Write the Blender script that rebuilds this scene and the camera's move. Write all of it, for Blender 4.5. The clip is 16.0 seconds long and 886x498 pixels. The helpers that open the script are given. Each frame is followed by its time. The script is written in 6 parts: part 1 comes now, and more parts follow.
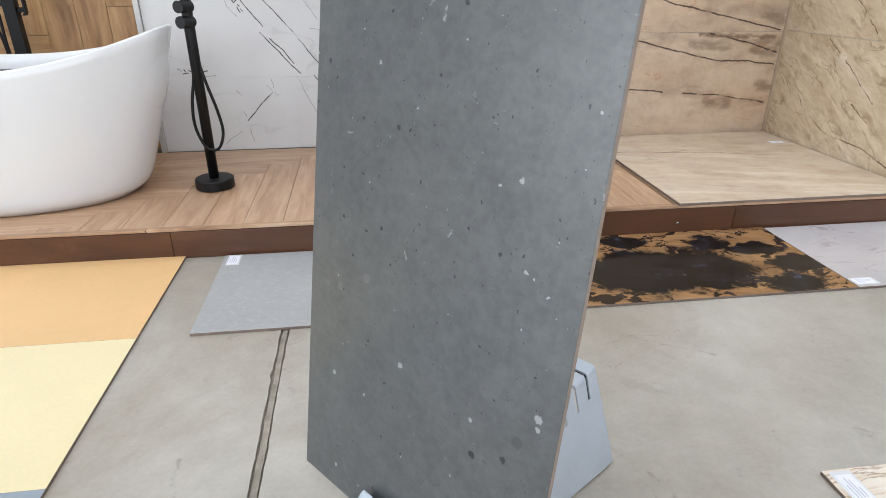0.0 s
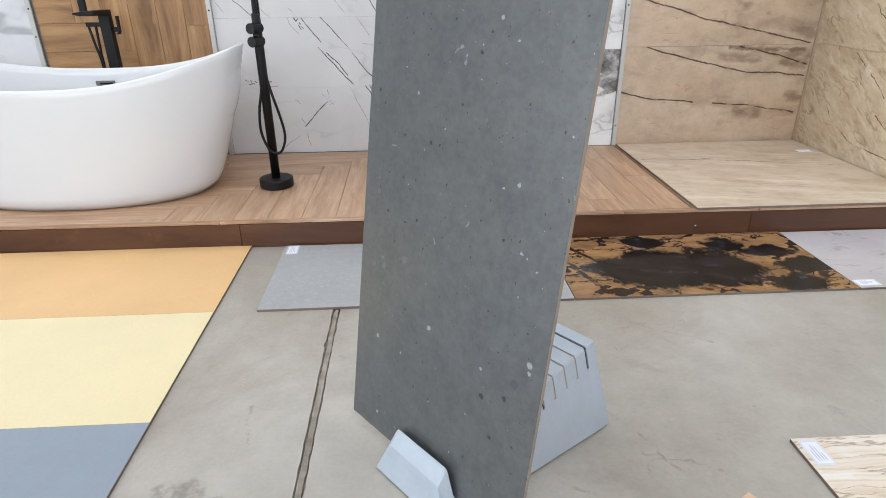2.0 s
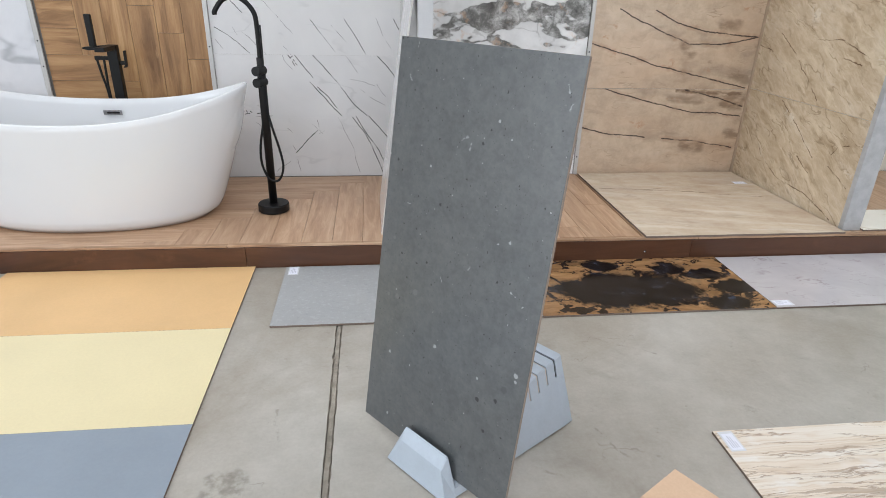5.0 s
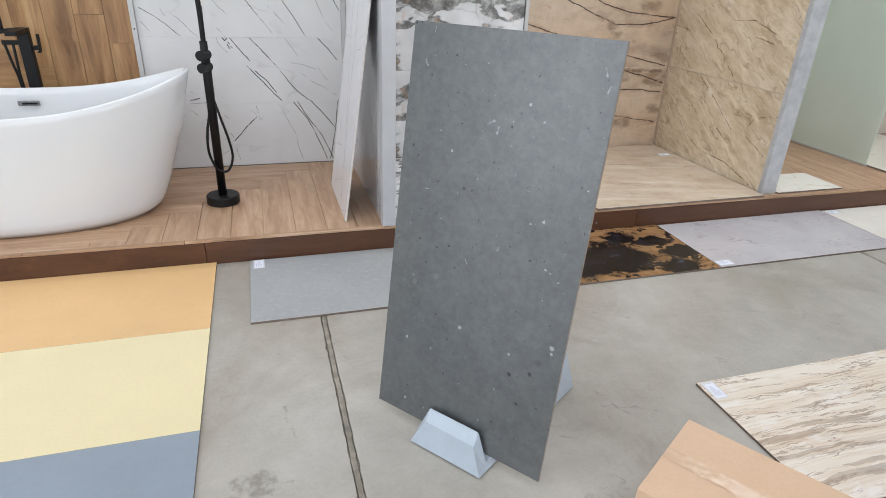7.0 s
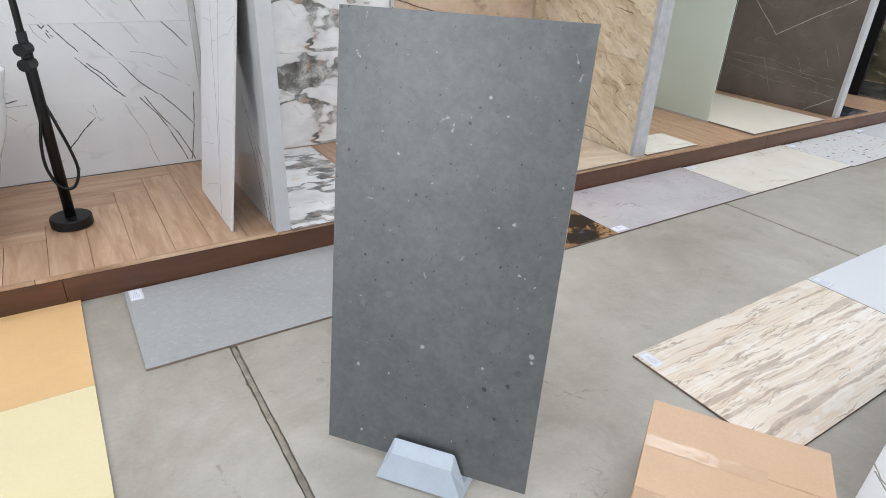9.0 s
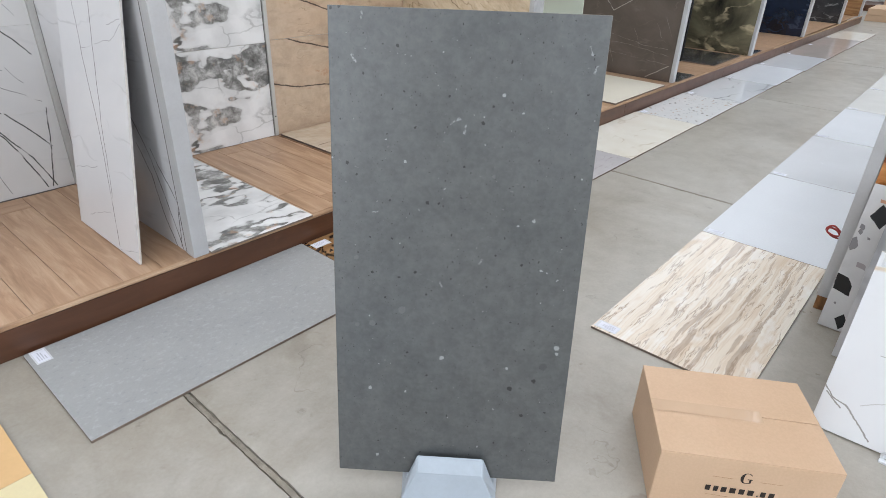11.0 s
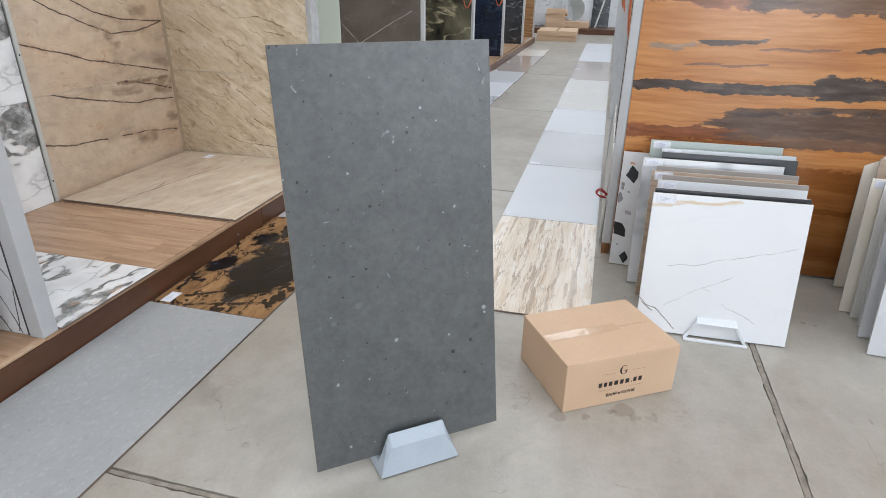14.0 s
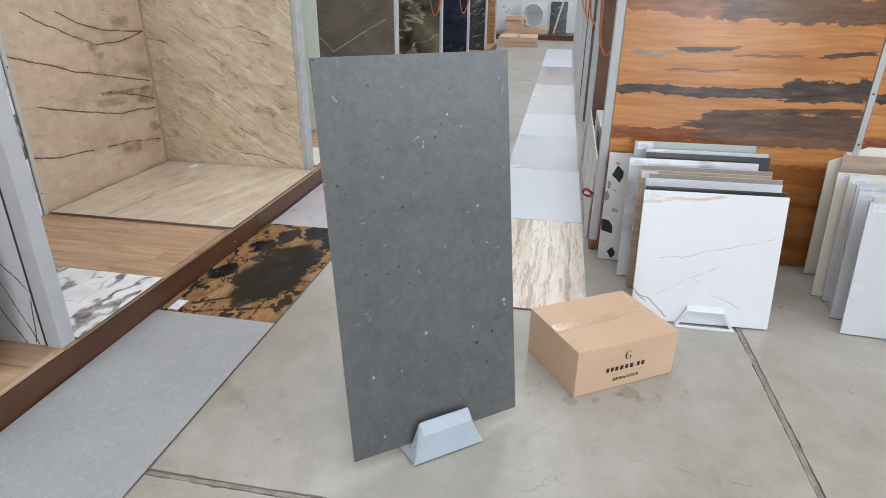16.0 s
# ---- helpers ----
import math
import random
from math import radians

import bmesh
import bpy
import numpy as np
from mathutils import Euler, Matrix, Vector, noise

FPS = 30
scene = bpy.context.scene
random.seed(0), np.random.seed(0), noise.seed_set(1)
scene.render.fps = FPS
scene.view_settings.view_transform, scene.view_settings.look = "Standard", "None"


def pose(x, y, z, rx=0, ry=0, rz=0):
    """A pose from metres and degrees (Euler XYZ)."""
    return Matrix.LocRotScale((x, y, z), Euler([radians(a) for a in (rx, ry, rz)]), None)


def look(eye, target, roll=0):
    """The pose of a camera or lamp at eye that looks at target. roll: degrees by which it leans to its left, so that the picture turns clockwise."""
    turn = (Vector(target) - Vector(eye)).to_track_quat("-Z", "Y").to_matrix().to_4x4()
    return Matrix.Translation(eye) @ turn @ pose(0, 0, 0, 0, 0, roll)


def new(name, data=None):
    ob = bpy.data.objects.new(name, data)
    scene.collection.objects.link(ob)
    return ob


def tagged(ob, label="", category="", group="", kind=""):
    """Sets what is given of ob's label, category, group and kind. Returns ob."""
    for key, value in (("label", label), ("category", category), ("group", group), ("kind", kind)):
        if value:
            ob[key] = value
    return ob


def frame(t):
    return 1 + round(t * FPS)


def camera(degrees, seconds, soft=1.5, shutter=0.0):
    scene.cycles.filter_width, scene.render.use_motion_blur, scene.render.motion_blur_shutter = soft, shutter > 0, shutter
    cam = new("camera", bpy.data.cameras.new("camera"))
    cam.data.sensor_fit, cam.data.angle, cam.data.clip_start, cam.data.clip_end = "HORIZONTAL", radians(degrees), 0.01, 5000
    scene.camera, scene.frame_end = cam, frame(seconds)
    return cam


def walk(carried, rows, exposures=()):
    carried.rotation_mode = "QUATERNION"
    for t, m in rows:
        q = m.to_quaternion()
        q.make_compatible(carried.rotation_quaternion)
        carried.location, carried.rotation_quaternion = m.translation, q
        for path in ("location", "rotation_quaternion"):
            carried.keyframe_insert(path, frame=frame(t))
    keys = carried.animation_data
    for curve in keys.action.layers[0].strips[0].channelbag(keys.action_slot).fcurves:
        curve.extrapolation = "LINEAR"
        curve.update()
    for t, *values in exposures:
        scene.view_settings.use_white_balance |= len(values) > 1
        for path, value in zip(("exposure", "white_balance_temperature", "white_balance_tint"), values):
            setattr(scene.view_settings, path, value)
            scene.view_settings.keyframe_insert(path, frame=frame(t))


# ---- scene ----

cam = camera(73.2, 16.0, soft=0.9)
PATH = [
    (0, (0.581, -1.701, 1.04), (0.825, 0.102, 0.209), 0.0),
    (0.5, (0.552, -1.783, 1.037), (0.764, 0.021, 0.2), -0.1),
    (1, (0.533, -1.88, 1.055), (0.712, -0.071, 0.22), -0.3),
    (1.5, (0.554, -1.933, 1.082), (0.69, -0.118, 0.253), -0.5),
    (2, (0.596, -1.978, 1.132), (0.692, -0.158, 0.307), -0.6),
    (2.5, (0.617, -2.044, 1.19), (0.684, -0.22, 0.372), -0.6),
    (3, (0.619, -2.117, 1.246), (0.686, -0.287, 0.442), -0.6),
    (3.5, (0.578, -2.19, 1.305), (0.675, -0.358, 0.51), -0.3),
    (6, (0.372, -2.28, 1.371), (0.718, -0.495, 0.539), 2.2),
    (6.5, (0.283, -2.249, 1.365), (0.715, -0.489, 0.518), 2.2),
    (7, (0.121, -2.228, 1.374), (0.663, -0.504, 0.517), 2.3),
    (7.5, (0.03, -2.199, 1.375), (0.687, -0.522, 0.506), 2.3),
    (8, (0.0, -2.091, 1.38), (0.762, -0.469, 0.492), 2.3),
    (8.5, (-0.003, -1.984, 1.383), (0.863, -0.426, 0.476), 2.3),
    (9, (-0.049, -1.93, 1.375), (0.927, -0.443, 0.46), 2.4),
    (11.5, (-0.376, -1.504, 1.383), (1.067, -0.488, 0.443), 1.7),
    (12, (-0.455, -1.394, 1.38), (1.093, -0.534, 0.449), 1.4),
    (12.5, (-0.561, -1.314, 1.378), (1.075, -0.607, 0.472), 1.1),
    (13, (-0.627, -1.288, 1.372), (1.073, -0.702, 0.495), 1.0),
    (13.5, (-0.707, -1.322, 1.369), (1.034, -0.815, 0.525), 0.9),
    (14, (-0.787, -1.331, 1.385), (0.977, -0.872, 0.562), 0.8),
    (14.5, (-0.87, -1.236, 1.396), (0.907, -0.812, 0.584), 0.9),
    (15, (-0.926, -1.168, 1.401), (0.856, -0.773, 0.584), 0.7),
    (15.5, (-0.936, -1.18, 1.406), (0.854, -0.813, 0.592), 0.7),
    (16, (-0.942, -1.169, 1.407), (0.858, -0.833, 0.602), 0.7),
]
walk(cam, [(t, look(eye, target, roll)) for t, eye, target, roll in PATH],
     [(0.0, 0.14), (1.5, 0.1), (2.5, 0.05), (3.5, -0.03), (6.0, -0.05), (7.5, -0.04), (8.5, 0.03), (9.2, 0.03), (11.5, -0.04), (12.5, 0.03), (13.0, 0.06), (13.5, -0.01), (14.0, -0.08), (14.5, -0.07), (16.0, -0.10)])

# ---- world and light ----
world = bpy.data.worlds.new("world")
scene.world = world
world.use_nodes = True
_wn = world.node_tree.nodes
_sky = _wn.new("ShaderNodeTexSky")
_sky.sky_type, _sky.sun_disc = "NISHITA", False
_sky.sun_elevation, _sky.sun_rotation = radians(48), radians(230)
world.node_tree.links.new(_sky.outputs[0], _wn["Background"].inputs[0])
_wn["Background"].inputs[1].default_value = 0.08

HALL = (-14.0, 25.0, -13.0, 9.0, 6.5)          # x0, x1, y0, y1, height
# Rooflights out of view; the last one is added to brighten the platform side.
SKYLIGHTS = [(-10.4, -8.6), (-6.4, -4.6), (-2.4, -0.8), (1.6, 3.2)]


def area_lamp(name, w, h, watts, m, colour=(1, 1, 1)):
    lamp = bpy.data.lights.new(name, "AREA")
    lamp.shape, lamp.size, lamp.size_y, lamp.energy, lamp.color = "RECTANGLE", w, h, watts, colour
    ob = new(name, lamp)
    ob.matrix_world = m
    return ob


for (_y0, _y1), _watts in zip(SKYLIGHTS, (400, 480, 530, 490)):
    area_lamp("skylight_lamp", 32.0, _y1 - _y0, _watts, pose(7.0, (_y0 + _y1) / 2, 6.55), (0.95, 0.995, 1.05))
area_lamp("window_lamp", 11.5, 3.4, 860, pose(-13.98, -5.25, 2.6, 0, -90, 0), (0.92, 0.98, 1.07))
area_lamp("window_lamp", 27.0, 3.0, 980, pose(4.5, -12.98, 3.4, 90, 0, 0), (0.925, 0.985, 1.07))

# ---- materials ----
def S(r, g, b):
    """A linear colour from 0..255 values."""
    return tuple(((c / 255 + 0.055) / 1.055) ** 2.4 if c > 10 else c / 255 / 12.92 for c in (r, g, b))


class Nodes:
    """A short way to write a node material; every method returns a socket."""

    def __init__(self, name, rough=0.5, metal=0.0, spec=0.5):
        self.mat = bpy.data.materials.new(name)
        self.mat.use_nodes = True
        self.tree = self.mat.node_tree
        self.bsdf = self.tree.nodes["Principled BSDF"]
        self.bsdf.inputs["Roughness"].default_value = rough
        self.bsdf.inputs["Metallic"].default_value = metal
        self.bsdf.inputs["Specular IOR Level"].default_value = spec
        self._uv = None

    def add(self, kind, operation=None, feature=None):
        n = self.tree.nodes.new(kind)
        if operation:
            n.operation = operation
        if feature:
            n.feature = feature
        return n

    def plug(self, socket, value):
        if isinstance(value, bpy.types.NodeSocket):
            self.tree.links.new(value, socket)
        elif value is not None:
            if isinstance(value, tuple) and len(value) == 3 and socket.type == "RGBA":
                value = (*value, 1.0)
            socket.default_value = value

    def uv(self):
        if self._uv is None:
            self._uv = self.add("ShaderNodeTexCoord").outputs["Object"]
        return self._uv

    def shifted(self, amount=20.0):
        """Object coordinates, moved for each object by its random number."""
        r = self.add("ShaderNodeObjectInfo").outputs["Random"]
        return self.vec("ADD", self.uv(), self.vec("SCALE", (amount, amount * 0.7, amount * 0.4), scale=r))

    def rand(self):
        return self.add("ShaderNodeObjectInfo").outputs["Random"]

    def math(self, op, a, b=None, c=None, clamp=False):
        n = self.add("ShaderNodeMath", op)
        n.use_clamp = clamp
        for i, v in enumerate((a, b, c)):
            self.plug(n.inputs[i], v)
        return n.outputs[0]

    def vec(self, op, a, b=None, scale=None):
        n = self.add("ShaderNodeVectorMath", op)
        self.plug(n.inputs[0], a)
        self.plug(n.inputs[1], b)
        if scale is not None:
            self.plug(n.inputs["Scale"], scale)
        return n.outputs["Value"] if op in ("LENGTH", "DISTANCE", "DOT_PRODUCT") else n.outputs["Vector"]

    def add_split(self, v):
        n = self.add("ShaderNodeSeparateXYZ")
        self.plug(n.inputs[0], v)
        return n.outputs

    def map(self, v, scale=(1, 1, 1), turn=0.0, move=(0, 0, 0)):
        n = self.add("ShaderNodeMapping")
        self.plug(n.inputs["Vector"], v)
        n.inputs["Scale"].default_value, n.inputs["Rotation"].default_value, n.inputs["Location"].default_value = scale, (0, 0, radians(turn)), move
        return n.outputs[0]

    def noise(self, v=None, scale=5.0, detail=5.0, rough=0.55, warp=0.0):
        n = self.add("ShaderNodeTexNoise")
        self.plug(n.inputs["Vector"], v or self.uv())
        for k, x in (("Scale", scale), ("Detail", detail), ("Roughness", rough), ("Distortion", warp)):
            n.inputs[k].default_value = x
        return n.outputs["Fac"]

    def warp(self, v, scale, amount, detail=3.0):
        n = self.add("ShaderNodeTexNoise")
        self.plug(n.inputs["Vector"], v)
        n.inputs["Scale"].default_value, n.inputs["Detail"].default_value = scale, detail
        return self.vec("ADD", v, self.vec("SCALE", self.vec("SUBTRACT", n.outputs["Color"], (0.5, 0.5, 0.5)), scale=amount))

    def voronoi(self, v, scale, feature="F1", rand=1.0):
        n = self.add("ShaderNodeTexVoronoi", feature=feature)
        self.plug(n.inputs["Vector"], v)
        n.inputs["Scale"].default_value, n.inputs["Randomness"].default_value = scale, rand
        return n.outputs

    def ramp(self, f, *stops):
        n = self.add("ShaderNodeValToRGB")
        self.plug(n.inputs[0], f)
        while len(n.color_ramp.elements) < len(stops):
            n.color_ramp.elements.new(0.5)
        for e, (at, c) in zip(n.color_ramp.elements, stops):
            e.position, e.color = at, (c, c, c, 1) if isinstance(c, (int, float)) else (*c, 1)
        return n.outputs[0]

    def step(self, f, lo, hi):
        """0 at lo, 1 at hi, smooth between (hi may be the lower)."""
        n = self.add("ShaderNodeMapRange")
        n.interpolation_type = "SMOOTHSTEP"
        self.plug(n.inputs[0], f)
        if lo < hi:
            n.inputs[1].default_value, n.inputs[2].default_value, n.inputs[3].default_value, n.inputs[4].default_value = lo, hi, 0, 1
        else:
            n.inputs[1].default_value, n.inputs[2].default_value, n.inputs[3].default_value, n.inputs[4].default_value = hi, lo, 1, 0
        return n.outputs[0]

    def mix(self, f, a, b, mode="MIX"):
        n = self.add("ShaderNodeMix")
        n.data_type, n.blend_type = "RGBA", mode
        self.plug(n.inputs[0], f)
        self.plug(n.inputs[6], a)
        self.plug(n.inputs[7], b)
        return n.outputs[2]

    def lines(self, v, polys, width, soft=1.6):
        """1 on the polylines (lists of x, y points), 0 off them."""
        best = None
        for poly in polys:
            for (ax, ay), (bx, by) in zip(poly, poly[1:]):
                ba = (bx - ax, by - ay, 0.0)
                pa = self.vec("SUBTRACT", v, (ax, ay, 0.0))
                h = self.math("DIVIDE", self.vec("DOT_PRODUCT", pa, ba), ba[0] ** 2 + ba[1] ** 2 + 1e-9, clamp=True)
                d = self.vec("LENGTH", self.vec("SUBTRACT", pa, self.vec("SCALE", ba, scale=h)))
                best = d if best is None else self.math("MINIMUM", best, d)
        if isinstance(width, (int, float)):
            return self.step(best, width * soft, width * 0.5)
        return self.math("SUBTRACT", 1.0, self.math("DIVIDE", best, width), clamp=True)

    def spots(self, v, items):
        """1 inside round spots (x, y, radius)."""
        best = None
        for x, y, r in items:
            d = self.math("DIVIDE", self.vec("DISTANCE", v, (x, y, 0.0)), r)
            best = d if best is None else self.math("MINIMUM", best, d)
        return self.step(best, 1.15, 0.8)

    def tilt(self, v, turn, scale, move=(0, 0, 0)):
        """Coordinates turned by so many degrees, then stretched."""
        return self.map(self.map(v, (1, 1, 1), turn), scale, 0.0, move)

    def chips(self, v, items):
        """1 inside angular chips (x, y, size, turn, slimness): a slanted box with one corner cut."""
        best = None
        for x, y, r, turn, slim in items:
            q = self.add_split(self.map(self.vec("SUBTRACT", v, (x, y, 0.0)), (1, 1, 1), turn))
            a = self.math("ABSOLUTE", self.math("ADD", q[0], self.math("MULTIPLY", q[1], 0.3)))
            b = self.math("MULTIPLY", self.math("ABSOLUTE", q[1]), slim)
            cut = self.math("MULTIPLY", self.math("ADD", q[0], q[1]), 0.86)
            d = self.math("DIVIDE", self.math("MAXIMUM", self.math("MAXIMUM", a, b), cut), r)
            best = d if best is None else self.math("MINIMUM", best, d)
        return self.step(best, 1.04, 0.96)

    def flat(self, v=None):
        """Coordinates with no third one."""
        return self.vec("MULTIPLY", v or self.uv(), (1, 1, 0))

    def done(self, colour, bump=None, depth=0.001, rough=None):
        self.plug(self.bsdf.inputs["Base Color"], colour)
        self.plug(self.bsdf.inputs["Roughness"], rough)
        if bump is not None:
            n = self.add("ShaderNodeBump")
            n.inputs["Strength"].default_value, n.inputs["Distance"].default_value = 1.0, depth
            self.plug(n.inputs["Height"], bump)
            self.tree.links.new(n.outputs[0], self.bsdf.inputs["Normal"])
        return self.mat


def plain(name, colour, rough=0.5, metal=0.0, spread=0.12, scale=6.0, spec=0.5, grain=0.0):
    n = Nodes(name, rough, metal, spec)
    v = n.shifted()
    big = n.ramp(n.noise(v, scale, 4), (0.3, tuple(c * (1 - spread) for c in colour)), (0.7, tuple(min(1, c * (1 + spread)) for c in colour)))
    fine = n.noise(v, scale * 30, 2)
    if spread > 0.015 and metal < 0.5:
        big = n.mix(0.06, big, n.ramp(n.noise(v, 90, 5, 0.75), (0.36, tuple(c * 0.6 for c in colour)), (0.64, tuple(min(1, c * 1.35) for c in colour))))
    r = n.math("ADD", n.math("MULTIPLY", n.noise(v, scale * 2.3, 4), 0.12), rough - 0.06)
    return n.done(big, fine if grain else None, grain, r)


def make_concrete():
    n = Nodes("polished_concrete", 0.4)
    v = n.uv()
    cloud = n.ramp(n.noise(v, 0.9, 7, 0.64, 0.4), (0.28, S(134, 126, 113)), (0.5, S(170, 164, 153)), (0.72, S(190, 186, 178)))
    mott = n.noise(v, 7, 6, 0.65)
    c = n.mix(0.4, cloud, n.ramp(mott, (0.3, S(150, 145, 135)), (0.7, S(192, 188, 180))))
    stain = n.step(n.noise(v, 2.1, 5, 0.6, 0.8), 0.6, 0.78)
    c = n.mix(n.math("MULTIPLY", stain, 0.5), c, S(126, 118, 104))
    patch = n.step(n.noise(n.vec("ADD", v, (11, 4, 0)), 0.6, 6, 0.65, 1.2), 0.5, 0.66)
    c = n.mix(n.math("MULTIPLY", patch, 0.42), c, S(142, 131, 114))
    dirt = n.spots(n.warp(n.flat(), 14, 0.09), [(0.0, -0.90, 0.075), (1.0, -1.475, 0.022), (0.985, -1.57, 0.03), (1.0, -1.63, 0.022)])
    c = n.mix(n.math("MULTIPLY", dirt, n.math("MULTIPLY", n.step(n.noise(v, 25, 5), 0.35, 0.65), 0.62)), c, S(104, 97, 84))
    w = n.flat(n.warp(n.warp(v, 6, 0.06), 40, 0.012, 5))
    crack = n.lines(w, [[(1.13, -0.63), (1.21, -0.77), (1.25, -0.89)], [(1.35, -0.16), (1.6, -0.32)], [(0.93, -0.9), (1.02, -0.93)],
                        [(0.1, -0.55), (0.14, -0.7)], [(0.66, -1.48), (0.62, -1.75), (0.6, -1.95)], [(0.2, -1.0), (0.34, -1.08)]], 0.0028, 2.6)
    c = n.mix(n.math("MULTIPLY", crack, n.math("MULTIPLY", n.step(n.noise(v, 16, 6, 0.75), 0.44, 0.62), 0.5)), c, S(108, 100, 88))
    blot = n.math("MULTIPLY", n.step(n.noise(v, 11, 6, 0.7), 0.6, 0.72), n.step(n.noise(n.vec("ADD", v, (5, 2, 0)), 1.3, 3), 0.45, 0.62))
    c = n.mix(n.math("MULTIPLY", blot, 0.5), c, S(116, 109, 96))
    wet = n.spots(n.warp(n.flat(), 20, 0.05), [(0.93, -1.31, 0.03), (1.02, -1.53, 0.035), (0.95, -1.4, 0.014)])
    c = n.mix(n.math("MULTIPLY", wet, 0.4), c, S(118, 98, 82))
    specks = n.step(n.voronoi(v, 45)["Distance"], 0.07, 0.03)
    c = n.mix(n.math("MULTIPLY", specks, n.step(n.noise(v, 3, 2), 0.5, 0.7)), c, S(120, 112, 100))
    scuff = n.step(n.noise(n.map(v, (2, 26, 1), 24), 1.5, 4), 0.66, 0.74)
    c = n.mix(n.math("MULTIPLY", scuff, 0.14), c, S(110, 103, 92))
    c = n.mix(0.07, c, n.ramp(n.noise(v, 75, 5, 0.75), (0.36, S(112, 106, 96)), (0.64, S(206, 202, 194))))
    hair = n.math("ABSOLUTE", n.math("SUBTRACT", n.noise(n.warp(v, 3, 0.25, 5), 2.6, 4), 0.5))
    hair = n.math("MULTIPLY", n.step(hair, 0.006, 0.001), n.step(n.noise(v, 2.2, 5, 0.7), 0.55, 0.66))
    c = n.mix(n.math("MULTIPLY", hair, 0.4), c, S(112, 104, 92))
    r = n.math("ADD", n.math("MULTIPLY", n.noise(v, 4, 5), 0.25), 0.2)
    return n.done(c, n.noise(v, 60, 3), 0.0004, r)


CHIPS_TOP = [(0.007, 1.194, 0.0051), (0.025, 1.196, 0.0034), (0.15, 1.123, 0.0046), (0.223, 1.134, 0.0023), (0.076, 1.147, 0.0022), (0.075, 1.064, 0.0046), (0.166, 1.029, 0.0038), (0.192, 1, 0.0026), (0.14, 0.991, 0.0032), (0.191, 0.951, 0.0038), (0.265, 0.956, 0.0026), (0.023, 0.964, 0.0028), (0.036, 0.865, 0.0058), (0.058, 0.839, 0.0045), (0.006, 0.792, 0.0026), (0.135, 0.781, 0.0038), (0.167, 0.779, 0.0026), (0.224, 0.779, 0.0058), (0.25, 0.778, 0.0045), (0.227, 0.851, 0.0026), (0.263, 0.833, 0.0026), (0.306, 0.867, 0.0045), (0.343, 0.968, 0.0056), (0.364, 1.005, 0.0034), (0.405, 0.999, 0.0026), (0.397, 1.1, 0.0045), (0.41, 1.156, 0.0022), (0.46, 1.142, 0.0035), (0.44, 1.119, 0.002), (0.289, 1.172, 0.0026)]
CHIPS_MID = [(0.387, 1.193, 0.0022), (0.443, 1.181, 0.0019), (0.524, 1.187, 0.0023), (0.57, 1.113, 0.0035), (0.57, 1.12, 0.0026), (0.565, 1.038, 0.0032), (0.544, 0.998, 0.0032), (0.474, 0.89, 0.0032), (0.465, 1.043, 0.0019), (0.412, 0.823, 0.0029), (0.586, 0.744, 0.0026), (0.266, 1.022, 0.0032), (0.311, 1.022, 0.0017), (0.216, 1.061, 0.0023), (0.307, 1.13, 0.0019), (0.29, 1.045, 0.0017), (0.303, 0.794, 0.0026), (0.313, 0.766, 0.0019), (0.141, 0.724, 0.0026), (0.284, 0.702, 0.0039), (0.409, 0.7, 0.0032), (0.183, 0.69, 0.0028), (0.089, 0.687, 0.0036), (0.141, 0.686, 0.0026), (0.059, 0.648, 0.0026), (0.094, 0.597, 0.0058), (0.085, 0.587, 0.0026), (0.159, 0.587, 0.0045), (0.199, 0.602, 0.0051), (0.227, 0.545, 0.0042)]
CHIPS_LOW = [(0.239, 0.556, 0.0029), (0.127, 0.531, 0.0042), (0.104, 0.456, 0.0036), (0.289, 0.634, 0.0026), (0.286, 0.589, 0.0026), (0.392, 0.656, 0.0038), (0.455, 0.636, 0.0055), (0.495, 0.646, 0.0036), (0.499, 0.562, 0.0032), (0.375, 0.573, 0.0035), (0.349, 0.484, 0.0032), (0.439, 0.48, 0.0043), (0.545, 0.477, 0.0035), (0.183, 0.379, 0.0043), (0.177, 0.369, 0.0031), (0.023, 0.389, 0.0029), (0.235, 0.315, 0.0042), (0.261, 0.278, 0.0031), (0.451, 0.29, 0.0101), (0.512, 0.316, 0.0079), (0.488, 0.209, 0.0078), (0.548, 0.222, 0.0036), (0.292, 0.194, 0.0039), (0.237, 0.2, 0.005), (0.108, 0.102, 0.0043), (0.224, 0.073, 0.0039), (0.422, 0.117, 0.0039), (0.002, 0.253, 0.0036), (0.479, 0.405, 0.0028)]
